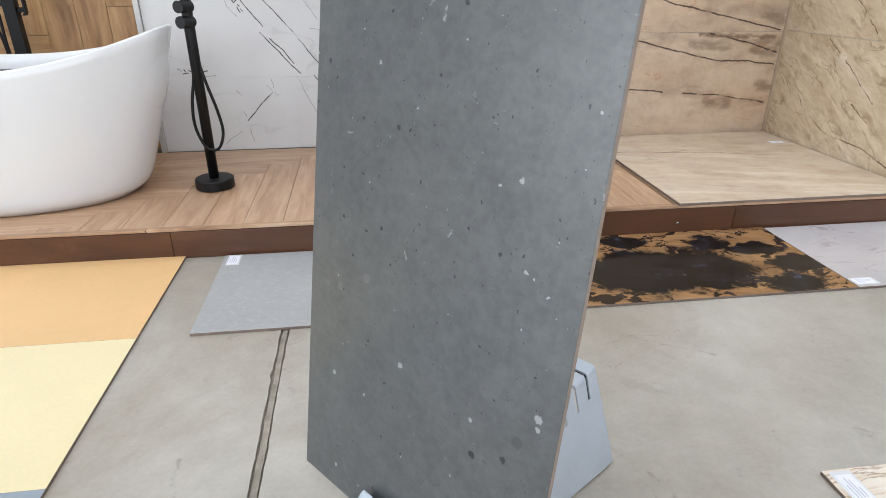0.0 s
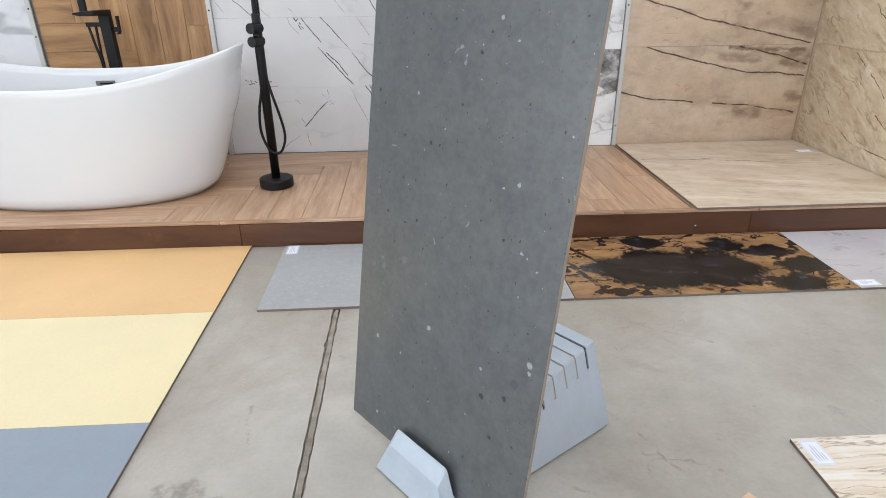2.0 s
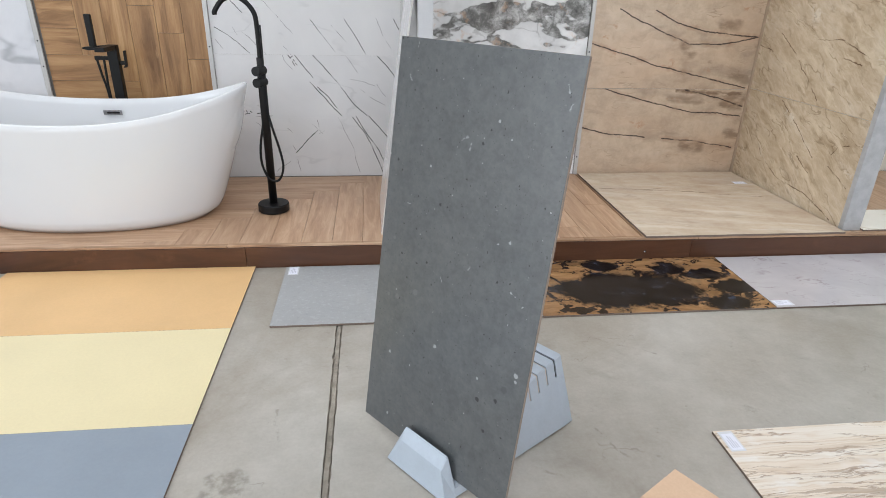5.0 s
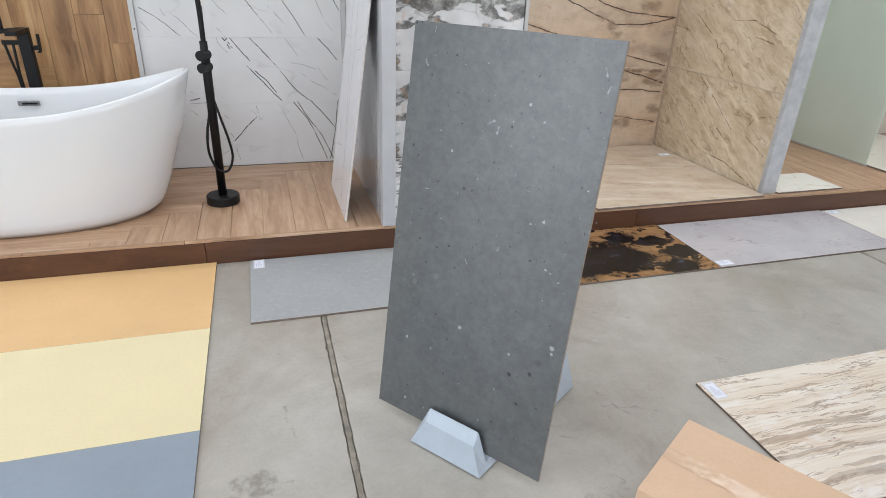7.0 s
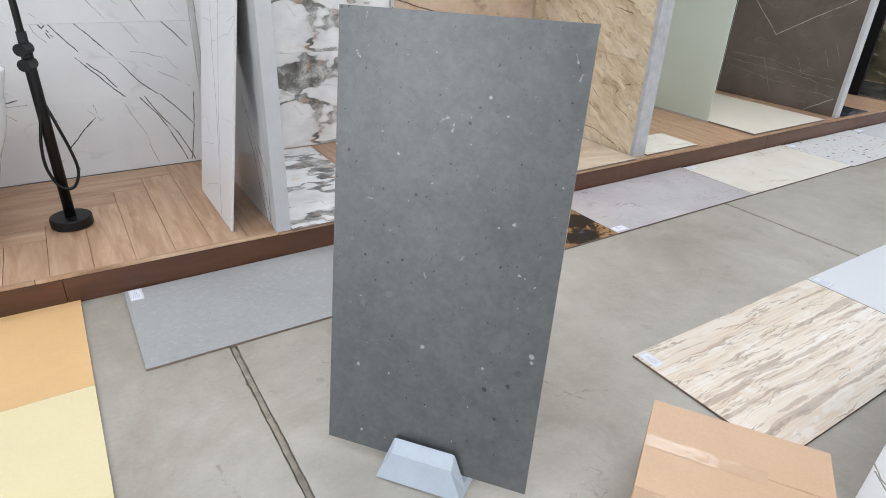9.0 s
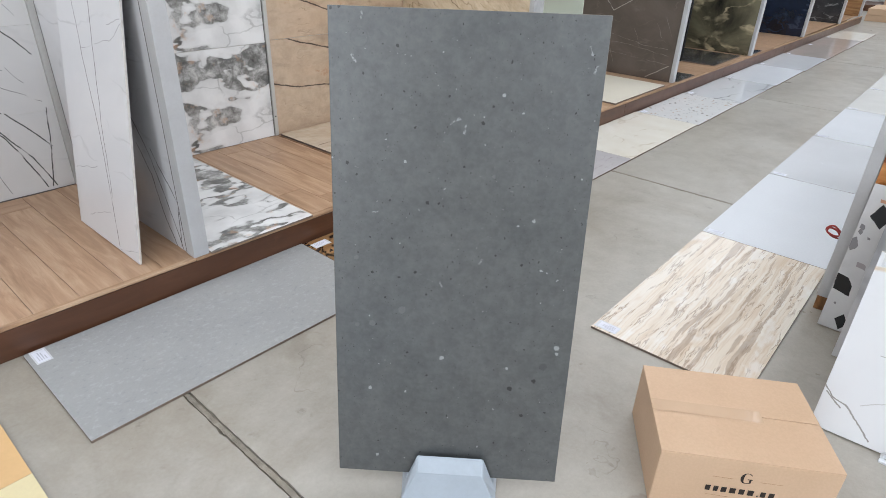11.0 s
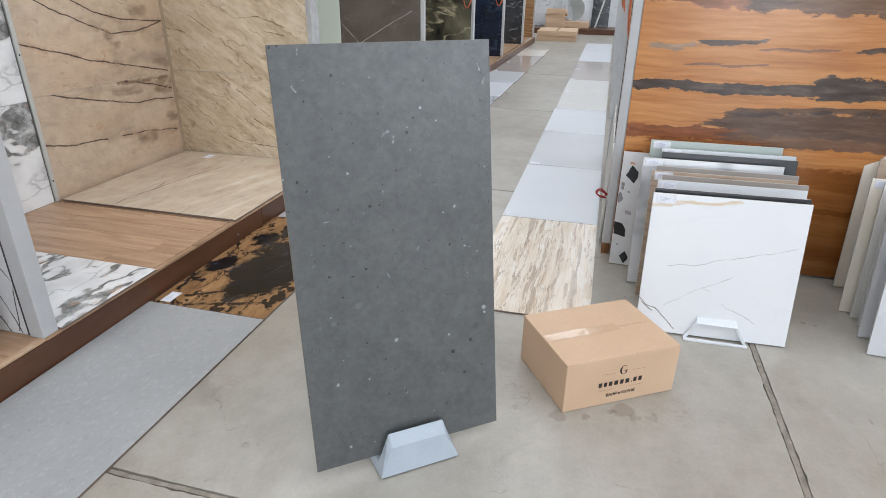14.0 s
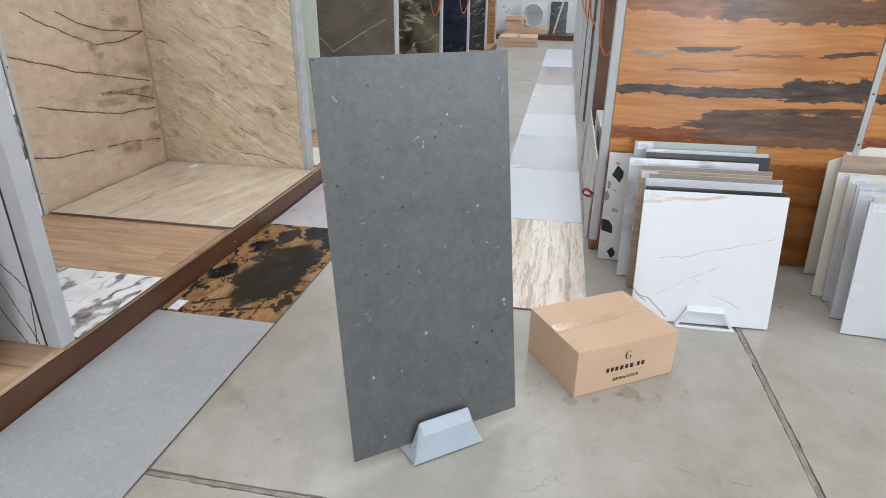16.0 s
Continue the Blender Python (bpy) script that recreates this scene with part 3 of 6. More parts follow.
def make_beige(name, polys, shift, smudges=()):
    """Beige stone with smoky smudges drawn out sideways and dark brown cracks."""
    n = Nodes(name, 0.3)
    v = n.vec("ADD", n.uv(), (shift, shift * 0.6, 0.0))
    w = n.warp(n.warp(v, 2.5, 0.14, 4), 15, 0.04, 5)
    c = n.ramp(n.noise(n.map(w, (1.3, 3.2, 1)), 1.4, 7, 0.62), (0.32, S(174, 150, 128)), (0.47, S(196, 173, 149)), (0.64, S(208, 188, 165)))
    smoke = n.step(n.noise(n.map(w, (1.5, 5, 1), 0, (6, 3, 0)), 1.3, 6, 0.62), 0.5, 0.64)
    c = n.mix(n.math("MULTIPLY", smoke, 0.55), c, S(148, 128, 111))
    pale = n.step(n.noise(n.map(w, (1.2, 4, 1), 0, (1, 8, 0)), 1.3, 5), 0.54, 0.68)
    c = n.mix(n.math("MULTIPLY", pale, 0.65), c, S(211, 192, 171))
    c = n.mix(0.3, c, n.ramp(n.noise(w, 11, 7, 0.72), (0.34, S(138, 116, 97)), (0.62, S(206, 188, 166))))
    peach = n.step(n.noise(n.map(w, (0.9, 2.2, 1), 0, (8, 14, 0)), 1.2, 5), 0.48, 0.64)
    c = n.mix(n.math("MULTIPLY", peach, 0.3), c, S(206, 174, 145))
    rust = n.math("MULTIPLY", n.step(n.noise(n.map(w, (2, 5, 1), 0, (12, 3, 0)), 2.0, 5), 0.6, 0.72), n.step(n.noise(w, 30, 4), 0.45, 0.62))
    c = n.mix(n.math("MULTIPLY", rust, 0.6), c, S(168, 116, 80))
    e = n.math("ABSOLUTE", n.math("SUBTRACT", n.noise(n.map(w, (1.0, 4, 1), 0, (3, 1, 0)), 1.2, 4), 0.5))
    c = n.mix(n.math("MULTIPLY", n.math("MULTIPLY", n.step(e, 0.010, 0.001), n.step(n.noise(v, 5, 3), 0.5, 0.64)), 0.45), c, S(132, 104, 82))
    lw = n.flat(n.warp(n.warp(n.uv(), 9, 0.025, 3), 55, 0.009, 4))
    for smudge, width, amount in smudges:
        d = n.math("MULTIPLY", n.lines(n.flat(n.warp(n.warp(n.uv(), 8, 0.05, 4), 40, 0.02, 5)), smudge, width, 2.0), n.step(n.noise(n.map(n.uv(), (9, 22, 1)), 1.0, 5), 0.34, 0.56))
        c = n.mix(n.math("MULTIPLY", d, amount), c, S(108, 82, 62))
    halo = n.lines(lw, polys, 0.012, 2.4)
    c = n.mix(n.math("MULTIPLY", n.math("MULTIPLY", halo, n.step(n.noise(v, 9, 4), 0.45, 0.7)), 0.4), c, S(150, 108, 80))
    m = n.math("MULTIPLY", n.lines(lw, polys, 0.0031, 2.1), n.step(n.noise(n.uv(), 11, 5), 0.26, 0.46))
    c = n.mix(n.math("MULTIPLY", m, 0.95), c, S(46, 29, 21))
    return n.done(c, None, 0.0, n.math("ADD", n.math("MULTIPLY", n.noise(v, 9, 3), 0.1), 0.26))


def make_flaky_tile():
    """Pale grey tile with a scaly, slightly raised surface."""
    n = Nodes("grey_textured_tile", 0.45)
    v = n.uv()
    c = n.ramp(n.noise(v, 3, 5), (0.3, S(156, 157, 157)), (0.7, S(166, 167, 166)))
    scale_ = n.noise(n.warp(n.map(v, (46, 62, 46), 0), 1.2, 0.6, 3), 1.0, 5, 0.65)
    c = n.mix(n.math("MULTIPLY", n.step(scale_, 0.52, 0.68), 0.5), c, S(184, 187, 188))
    c = n.mix(n.math("MULTIPLY", n.step(scale_, 0.42, 0.32), 0.45), c, S(132, 136, 138))
    crest = n.math("MULTIPLY", n.step(n.noise(n.map(v, (30, 60, 30), 0, (5, 3, 0)), 1.0, 6, 0.7), 0.68, 0.74), n.step(n.noise(v, 6, 3), 0.48, 0.62))
    c = n.mix(n.math("MULTIPLY", crest, 0.75), c, S(206, 208, 208))
    return n.done(c, scale_, 0.0022, n.math("ADD", n.math("MULTIPLY", scale_, 0.3), 0.3))


def make_gilded_wood():
    """The big amber and charcoal wood-look wall panels; bands run along x."""
    n = Nodes("amber_wood_panel", 0.22)
    v = n.uv()
    w = n.warp(n.warp(v, 2.2, 0.05, 3), 14, 0.02, 4)
    f = n.noise(n.map(w, (0.9, 9, 1)), 1.3, 8, 0.62, 0.4)
    c = n.ramp(f, (0.24, S(142, 86, 46)), (0.42, S(188, 124, 72)), (0.6, S(210, 150, 93)), (0.8, S(224, 178, 124)))
    c = n.mix(0.45, c, n.ramp(n.noise(n.map(w, (3, 60, 1)), 1.0, 4), (0.35, S(164, 96, 46)), (0.65, S(214, 152, 92))))
    torn = n.math("MULTIPLY", n.math("SUBTRACT", n.noise(n.map(v, (2.0, 34, 1)), 1.0, 5, 0.65), 0.5), 0.4)
    drift = n.add("ShaderNodeCombineXYZ")
    n.plug(drift.inputs[0], torn)
    wl = n.flat(n.vec("ADD", n.warp(n.warp(v, 3.0, 0.05, 4), 30, 0.010, 6), drift.outputs[0]))
    soft = n.noise(n.map(w, (4.5, 9, 1)), 1.5, 7, 0.66)
    grain = n.noise(n.warp(n.map(v, (5, 26, 1)), 1.0, 0.5, 4), 1.3, 7, 0.66)
    char = n.ramp(n.noise(n.map(v, (5, 24, 1)), 1.2, 8, 0.68), (0.3, S(48, 38, 34)), (0.5, S(74, 60, 53)), (0.66, S(102, 87, 77)), (0.78, S(160, 144, 128)))
    red, murky = S(136, 80, 50), S(104, 82, 70)
    low_bands = (
        ([[(0.0, 0.912), (0.16, 0.932), (0.35, 0.922), (0.53, 0.917), (0.86, 0.926)]], 0.024, char, 1.0),
        ([[(0.83, 0.932), (0.95, 0.937), (1.2, 0.948)]], 0.05, char, 1.0),
        ([[(0.5, 0.818), (0.8, 0.83), (1.2, 0.843)]], 0.016, char, 0.85),
        ([[(0.46, 0.745), (0.62, 0.764), (0.87, 0.770), (1.2, 0.764)]], 0.055, char, 0.9),
        ([[(0.0, 0.689), (0.23, 0.696), (0.5, 0.708)]], 0.03, red, 0.95),
        ([[(0.5, 0.70), (0.8, 0.69), (1.2, 0.68)]], 0.04, murky, 0.85),
        ([[(0.12, 0.651), (0.61, 0.66)]], 0.014, red, 0.7),
    )
    high_bands = (
        ([[(0.30, 1.12), (0.41, 1.127), (0.54, 1.134)], [(0.93, 1.11), (1.2, 1.122)]], 0.010, char, 0.95),
        ([[(0.06, 1.098), (0.16, 1.090), (0.25, 1.11)]], 0.012, S(150, 132, 112), 0.8),
        ([[(0.59, 1.097), (0.83, 1.107)], [(0.25, 1.025), (0.4, 1.03)], [(0.42, 1.025), (0.6, 1.03)]], 0.005, murky, 0.7),
        ([[(0.0, 1.345), (0.16, 1.325), (0.36, 1.318), (0.55, 1.32)]], 0.045, red, 0.95),
        ([[(0.52, 1.325), (0.74, 1.318), (1.2, 1.305)]], 0.055, char, 0.8),
        ([[(0.0, 0.52), (1.2, 0.5)]], 0.05, S(118, 64, 26), 0.7),
        ([[(0.0, 0.36), (1.2, 0.34)]], 0.012, S(70, 36, 14), 0.8),
        ([[(0.0, 1.62), (1.2, 1.6)], [(0.3, 1.85), (1.2, 1.9)]], 0.06, char, 0.9),
    )
    for polys, width, colour, amount in (*low_bands, *high_bands):
        d = n.lines(wl, polys, n.math("MAXIMUM", n.math("ADD", width * -0.45, n.math("MULTIPLY", soft, width * 3.3)), 0.001))
        d = n.math("ADD", d, n.math("MULTIPLY", n.math("SUBTRACT", grain, 0.5), n.math("MULTIPLY", d, 0.7, clamp=True)))
        if isinstance(colour, tuple):
            colour = n.ramp(grain, (0.3, tuple(x * 0.62 for x in colour)), (0.5, colour), (0.72, tuple(min(1, x * 1.7) for x in colour)))
        c = n.mix(n.math("MULTIPLY", n.step(d, 0.07, 0.2), amount), c, colour)
    low = n.step(n.add_split(v)[1], 0.62, 0.5)
    c = n.mix(n.math("MULTIPLY", low, 0.75), c, n.ramp(f, (0.25, S(96, 50, 18)), (0.6, S(150, 92, 40)), (0.8, S(170, 110, 54))))
    return n.done(c)


def make_terrazzo(name, base, chips, scale, share, rough=0.25):
    n = Nodes(name, rough)
    v = n.shifted()
    c = n.ramp(n.noise(v, 8, 4), (0.35, tuple(x * 0.95 for x in base)), (0.65, base))
    w = n.warp(v, scale * 1.2, 0.25 / scale, 2)
    for k, colour in enumerate(chips):
        vo = n.voronoi(n.vec("ADD", w, (k * 7.3, k * 3.1, 0.0)), scale * (1 + 0.35 * k))
        r = n.add_split(vo["Color"])
        m = n.math("MULTIPLY", n.step(vo["Distance"], 0.33, 0.29), n.step(r[0], share + 0.01, share))
        c = n.mix(m, c, colour)
    return n.done(c)


def make_cardboard():
    n = Nodes("cardboard", 0.7, spec=0.25)
    v = n.uv()
    c = n.ramp(n.noise(v, 3.5, 4), (0.3, S(204, 173, 144)), (0.7, S(213, 183, 155)))
    c = n.mix(0.10, c, n.ramp(n.noise(v, 140, 3), (0.35, S(184, 148, 114)), (0.65, S(228, 194, 160))))
    flute = n.noise(n.map(v, (160, 2, 2)), 1.0, 1)
    return n.done(c, flute, 0.00012)


def make_tape():
    """Clear tape over cardboard, glossy and crinkled."""
    n = Nodes("clear_packing_tape", 0.1, spec=0.8)
    v = n.uv()
    c = n.ramp(n.noise(v, 6, 4), (0.3, S(204, 173, 144)), (0.7, S(214, 184, 156)))
    crease = n.noise(n.warp(n.map(v, (40, 14, 20)), 1.0, 0.8, 3), 1.0, 4, 0.6)
    fold = n.math("ABSOLUTE", n.math("SUBTRACT", n.noise(n.warp(v, 14, 0.08, 3), 16, 2), 0.5))
    # Pale lines along the folds paint the tape's glare into its colour.
    white = n.math("MULTIPLY", n.step(fold, 0.02, 0.004), n.step(n.noise(v, 9, 3), 0.5, 0.62))
    c = n.mix(n.math("MULTIPLY", white, 0.25), c, S(240, 226, 210))
    return n.done(c, crease, 0.0009, n.math("ADD", n.math("MULTIPLY", white, 0.2), 0.1))


def make_frosted_glass():
    n = Nodes("frosted_green_glass", 0.35)
    n.bsdf.inputs["Transmission Weight"].default_value = 0.25
    n.bsdf.inputs["IOR"].default_value = 1.3
    c = n.ramp(n.noise(None, 1.5, 3), (0.3, S(216, 226, 214)), (0.7, S(224, 232, 221)))
    return n.done(c, n.noise(None, 220, 2), 0.0002)


concrete = make_concrete()
slab_stone = make_slab()
floor_wood = make_wood("oak_look_floor_tile", S(150, 115, 87), S(184, 149, 119), S(207, 176, 148), 0.40)
wall_wood = make_wood("warm_oak_wall_tile", S(108, 75, 45), S(163, 123, 82), S(193, 155, 110), 0.42, scale=0.8)
front_wood = make_wood("dark_walnut_board", S(62, 37, 24), S(88, 56, 38), S(106, 71, 50), 0.35, scale=0.5)
trim_wood = make_wood("raw_wood_lip", S(128, 96, 72), S(176, 142, 112), S(206, 178, 150), 0.6)
trim_wood_dark = make_wood("brown_wood_block", S(96, 62, 34), S(138, 96, 56), S(160, 118, 74), 0.55)
plywood = plain("plywood", S(186, 150, 110), 0.7, spread=0.15, scale=9)
aluminium = plain("brushed_aluminium", S(192, 191, 189), 0.42, 0.25, 0.05, 12)
post_paint = plain("pale_grey_painted_post", S(190, 191, 193), 0.42, 0.1, 0.05, 9)
stand_paint = plain("blue_grey_powder_coat", S(176, 186, 196), 0.42, 0.0, 0.04, 14, grain=0.0002)
white_stand_paint = plain("white_powder_coat", S(226, 230, 234), 0.4, 0.0, 0.03, 14)
acrylic = plain("white_acrylic", S(219, 220, 221), 0.1, 0.0, 0.012, 3)
tan_liner = plain("tan_slot_liner", S(196, 182, 166), 0.6, 0.0, 0.08, 20)
black_metal = plain("matt_black_metal", S(13, 13, 14), 0.46, 0.0, 0.15, 30, spec=0.3)
chrome = plain("chrome", S(150, 150, 152), 0.15, 1.0, 0.05, 10)
beige_bead = plain("beige_filler", S(176, 156, 134), 0.5, 0.0, 0.06, 12)
cut_edge = plain("grey_cut_board_edge", S(172, 172, 172), 0.7, 0.0, 0.16, 16, grain=0.0006)
tile_body = plain("fired_tile_edge", S(120, 106, 96), 0.75, 0.0, 0.15, 40)
slab_edge = plain("pale_brown_slab_edge", S(146, 134, 124), 0.75, 0.0, 0.12, 40)
tile_back = plain("shade_darkened_tile_back", S(84, 72, 64), 0.85, 0.0, 0.15, 30)
pale_body = plain("pale_tile_edge", S(206, 203, 198), 0.7, 0.0, 0.08, 40)
joint_filler = plain("dirty_joint_groove", S(138, 129, 117), 0.9, 0.0, 0.35, 30, grain=0.002)
gap_shade = plain("gap_shade_grey", S(62, 60, 60), 0.8, 0.0, 0.1, 20)
joint_sealant = plain("worn_joint_sealant", S(150, 142, 130), 0.85, 0.0, 0.3, 26, grain=0.002)
paper = plain("label_paper", S(228, 230, 240), 0.6, 0.0, 0.02, 20)
print_grey = plain("grey_print", S(194, 196, 206), 0.6, 0.0, 0.1, 40)
black_print = plain("black_print", S(38, 30, 26), 0.6, 0.0, 0.1, 40)
film = plain("clear_label_sleeve", S(222, 224, 228), 0.15, 0.0, 0.05, 20)
tape = make_tape()
cardboard = make_cardboard()
card_edge = plain("cardboard_edge", S(168, 126, 90), 0.8, 0.0, 0.1, 60)
frosted = make_frosted_glass()
copper = plain("orange_copper_cord", S(206, 120, 82), 0.35, 0.35, 0.1, 30)
red_cord = plain("red_cord", S(150, 44, 38), 0.6, 0.0, 0.15, 60)
plaster = plain("white_plaster", S(214, 214, 212), 0.8, 0.0, 0.04, 2.0)
board_core = plain("grey_core_board", S(120, 116, 112), 0.8, 0.0, 0.1, 5)
black_gloss = plain("black_gloss_panel", S(10, 10, 11), 0.08, 0.0, 0.05, 3)
mirror = plain("mirror_glass", S(240, 242, 244), 0.02, 1.0, 0.0, 2)

WHITE_VEINS = [
    [(0.615, 0.806), (0.676, 0.739), (0.752, 0.649), (0.868, 0.494), (0.951, 0.419)], [(0.501, 0.799), (0.554, 0.732), (0.608, 0.666)], [(0.589, 0.636), (0.66, 0.558), (0.736, 0.463), (0.783, 0.418)],
    [(0.636, 0.605), (0.701, 0.543), (0.751, 0.47)], [(1.028, 0.804), (1.086, 0.746), (1.144, 0.672)], [(0.88, 0.411), (0.944, 0.301), (1.029, 0.181), (1.096, 0.016)],
    [(0.855, 0.406), (0.93, 0.309), (0.984, 0.206), (1.055, 0.019)], [(0.966, 0.414), (1.036, 0.336), (1.123, 0.225)], [(1.143, 0.414), (1.114, 0.193), (1.077, 0.017)], [(0.234, 0.434), (0.285, 0.444)],
    [(0.466, 0.166), (0.546, 0.254), (0.616, 0.319)], [(0.46, 0.802), (0.47, 0.782), (0.484, 0.795)], [(0.485, 0.76), (0.497, 0.735)], [(0.502, 0.752), (0.512, 0.742)], [(0.49, 0.772), (0.496, 0.764)],
    [(0.135, 0.455), (0.15, 0.447)], [(0.165, 0.452), (0.17, 0.44)], [(0.155, 0.43), (0.185, 0.432)], [(0.19, 0.446), (0.2, 0.44)],
]
WHITE_FINE = [
    [(0.824, 0.806), (0.9, 0.704)], [(0.851, 0.659), (0.921, 0.645), (1.002, 0.616)], [(0.904, 0.597), (0.943, 0.573)], [(1.019, 0.626), (1.08, 0.548)], [(0.98, 0.542), (1.059, 0.494), (1.129, 0.448)],
    [(0.429, 0.805), (0.431, 0.766), (0.48, 0.712)], [(0.758, 0.408), (0.81, 0.297), (0.861, 0.172), (0.89, 0.027)], [(0.592, 0.361), (0.65, 0.295)],
    [(0.619, 0.393), (0.637, 0.303)], [(0.629, 0.296), (0.663, 0.314)], [(0.237, 0.487), (0.274, 0.466)], [(0.222, 0.377), (0.267, 0.337)], [(0.421, 0.332), (0.445, 0.302)], [(0.446, 0.22), (0.468, 0.188)],
    [(0.472, 0.119), (0.485, 0.04)], [(0.323, 0.033), (0.423, 0.106)], [(0.224, 0.41), (0.328, 0.415)],
]
WHITE_BASE = (S(218, 217, 216), S(208, 207, 207), S(150, 150, 152), 1.6, 0.012, 0.2, 0.1)
white_veined = make_marble("white_tile_black_veins", *WHITE_BASE, WHITE_VEINS, 0.0021, S(22, 18, 18), wob=0.012, fine=WHITE_FINE)
white_veined_top = make_marble("white_tile_black_veins_upper", *WHITE_BASE,
                               [[(0.616, 0.213), (0.657, 0.155), (0.705, 0.095)], [(0.823, 0.22), (0.885, 0.13), (0.956, 0.01)], [(0.026, 0.161), (0.103, 0.113), (0.158, 0.069), (0.222, 0.008)], [(1.134, 0.227), (1.17, 0.168)],
                                [(0.3, 0.4), (0.2, 0.7)], [(0.6, 0.75), (0.8, 0.42)], [(0.1, 0.36), (0.2, 0.25)]], 0.0017, S(34, 30, 30), wob=0.012, shift=4.0,
                               fine=[[(0.705, 0.095), (0.759, 0.019)], [(0.192, 0.133), (0.258, 0.07), (0.32, 0.006)], [(0.74, 0.186), (0.833, 0.083)], [(0.429, 0.212), (0.499, 0.131)], [(0.439, 0.053), (0.484, 0.001)], [(1.022, 0.224), (1.073, 0.126)],
                                     [(0.025, 0.083), (0.06, 0.037)], [(0.135, 0.163), (0.16, 0.12)], [(1.086, 0.092), (1.117, 0.045)], [(0.3, 0.35), (0.42, 0.22)]])
white_leaning = make_marble("white_tile_long_veins", S(220, 220, 222), S(210, 211, 214), S(150, 150, 152), 1.6, 0.012, 0.3, 0.1,
                            [[(0.13, 1.2), (0.162, 0.995), (0.216, 0.783), (0.315, 0.503), (0.377, 0.22), (0.419, 0.018)], [(0.31, 1.2), (0.323, 1.008), (0.333, 0.798), (0.345, 0.531), (0.378, 0.314), (0.388, 0.223)]],
                            0.0017, S(84, 82, 82), shift=9.0,
                            fine=[[(0.22, 0.804), (0.498, 0.867), (0.6, 0.94)], [(0.025, 0.269), (0.26, 0.333)], [(0.12, 0.072), (0.36, 0.156)], [(0.42, 0.005), (0.59, 0.05)], [(0.48, 0.921), (0.59, 0.95)]], fine_colour=S(150, 150, 152))
white_partition = make_marble("white_tile_slant_veins", S(222, 222, 225), S(210, 211, 214), S(150, 150, 152), 1.6, 0.012, 0.3, 0.1,
                              [[(0.8, 0.56), (0.93, 0.39), (1.015, 0.19), (1.08, 0.005)], [(0.82, 0.42), (0.91, 0.30), (0.965, 0.11), (1.03, 0.0)], [(1.15, 0.45), (1.142, 0.393), (1.095, 0.162), (1.068, 0.011)], [(0.95, 0.42), (1.004, 0.349), (1.079, 0.262), (1.15, 0.165)],
                               [(1.117, 0.813), (1.144, 0.72), (1.166, 0.684)], [(1.12, 0.75), (1.14, 0.735)]], 0.0019, S(30, 27, 27), shift=13.0)
statuario = make_marble("white_marble_grey_drift", S(222, 223, 226), S(206, 208, 212), S(150, 153, 158), 1.7, 0.06, 0.7, 0.1, turn=60, shift=2.0)
beige = make_beige("beige_stone_brown_cracks",
                   [[(0.11, 0.61), (0.27, 0.57), (0.51, 0.51), (0.76, 0.45), (0.97, 0.44), (1.17, 0.42)], [(0.72, 0.6), (0.85, 0.58), (0.98, 0.55), (1.17, 0.49)], [(0.0, 0.34), (0.21, 0.29), (0.47, 0.27)], [(0.61, 0.26), (0.85, 0.24), (1.16, 0.19)]], 0.0,
                   (([[(0.66, 0.597), (0.9, 0.592), (1.17, 0.578)]], 0.011, 0.8), ([[(0.95, 0.565), (1.17, 0.545)]], 0.016, 0.55), ([[(0.78, 0.205), (0.9, 0.195)], [(1.1, 0.3), (1.17, 0.29)], [(1.02, 0.5), (1.15, 0.49)]], 0.026, 0.6), ([[(0.62, 0.54), (0.86, 0.52)]], 0.02, 0.4)))
beige_top = make_beige("beige_stone_brown_cracks_upper",
                       [[(0.01, 0.29), (0.24, 0.23), (0.45, 0.16), (0.71, 0.11), (0.92, 0.06), (1.16, 0.01)], [(0.17, 0.51), (0.3, 0.45), (0.54, 0.35), (0.69, 0.3), (0.92, 0.3), (1.18, 0.35)], [(0.42, 0.51), (0.58, 0.43), (0.78, 0.38), (1.18, 0.35)]], 5.0,
                       (([[(0.9, 0.42), (1.02, 0.43)], [(0.66, 0.29), (0.72, 0.24)], [(1.05, 0.1), (1.16, 0.06)]], 0.026, 0.55),))
gold_beige = make_gold_beige("golden_beige_marble", [[(0.202, 0.312), (0.286, 0.208), (0.495, 0.112), (0.768, 0.104), (1.037, 0.022)], [(0.363, 0.602), (0.528, 0.496), (0.693, 0.372), (0.769, 0.322)],
                                                     [(0.632, 0.3), (0.764, 0.229)], [(0.909, 0.31), (1.007, 0.27), (1.09, 0.227)], [(0.918, 0.378), (0.946, 0.427), (1.022, 0.454)]], 0.0)
gold_beige_top = make_gold_beige("golden_beige_marble_upper", [[(0.549, 0.368), (0.748, 0.383), (0.896, 0.34), (0.983, 0.31)], [(0.204, 0.382), (0.386, 0.27), (0.551, 0.14), (0.675, 0.032)], [(0.789, 0.29), (0.944, 0.268)],
                                                               [(0.0, 0.29), (0.16, 0.27)], [(0.3, 0.8), (0.6, 0.6)]], 3.0)
tray_stone = make_tray()
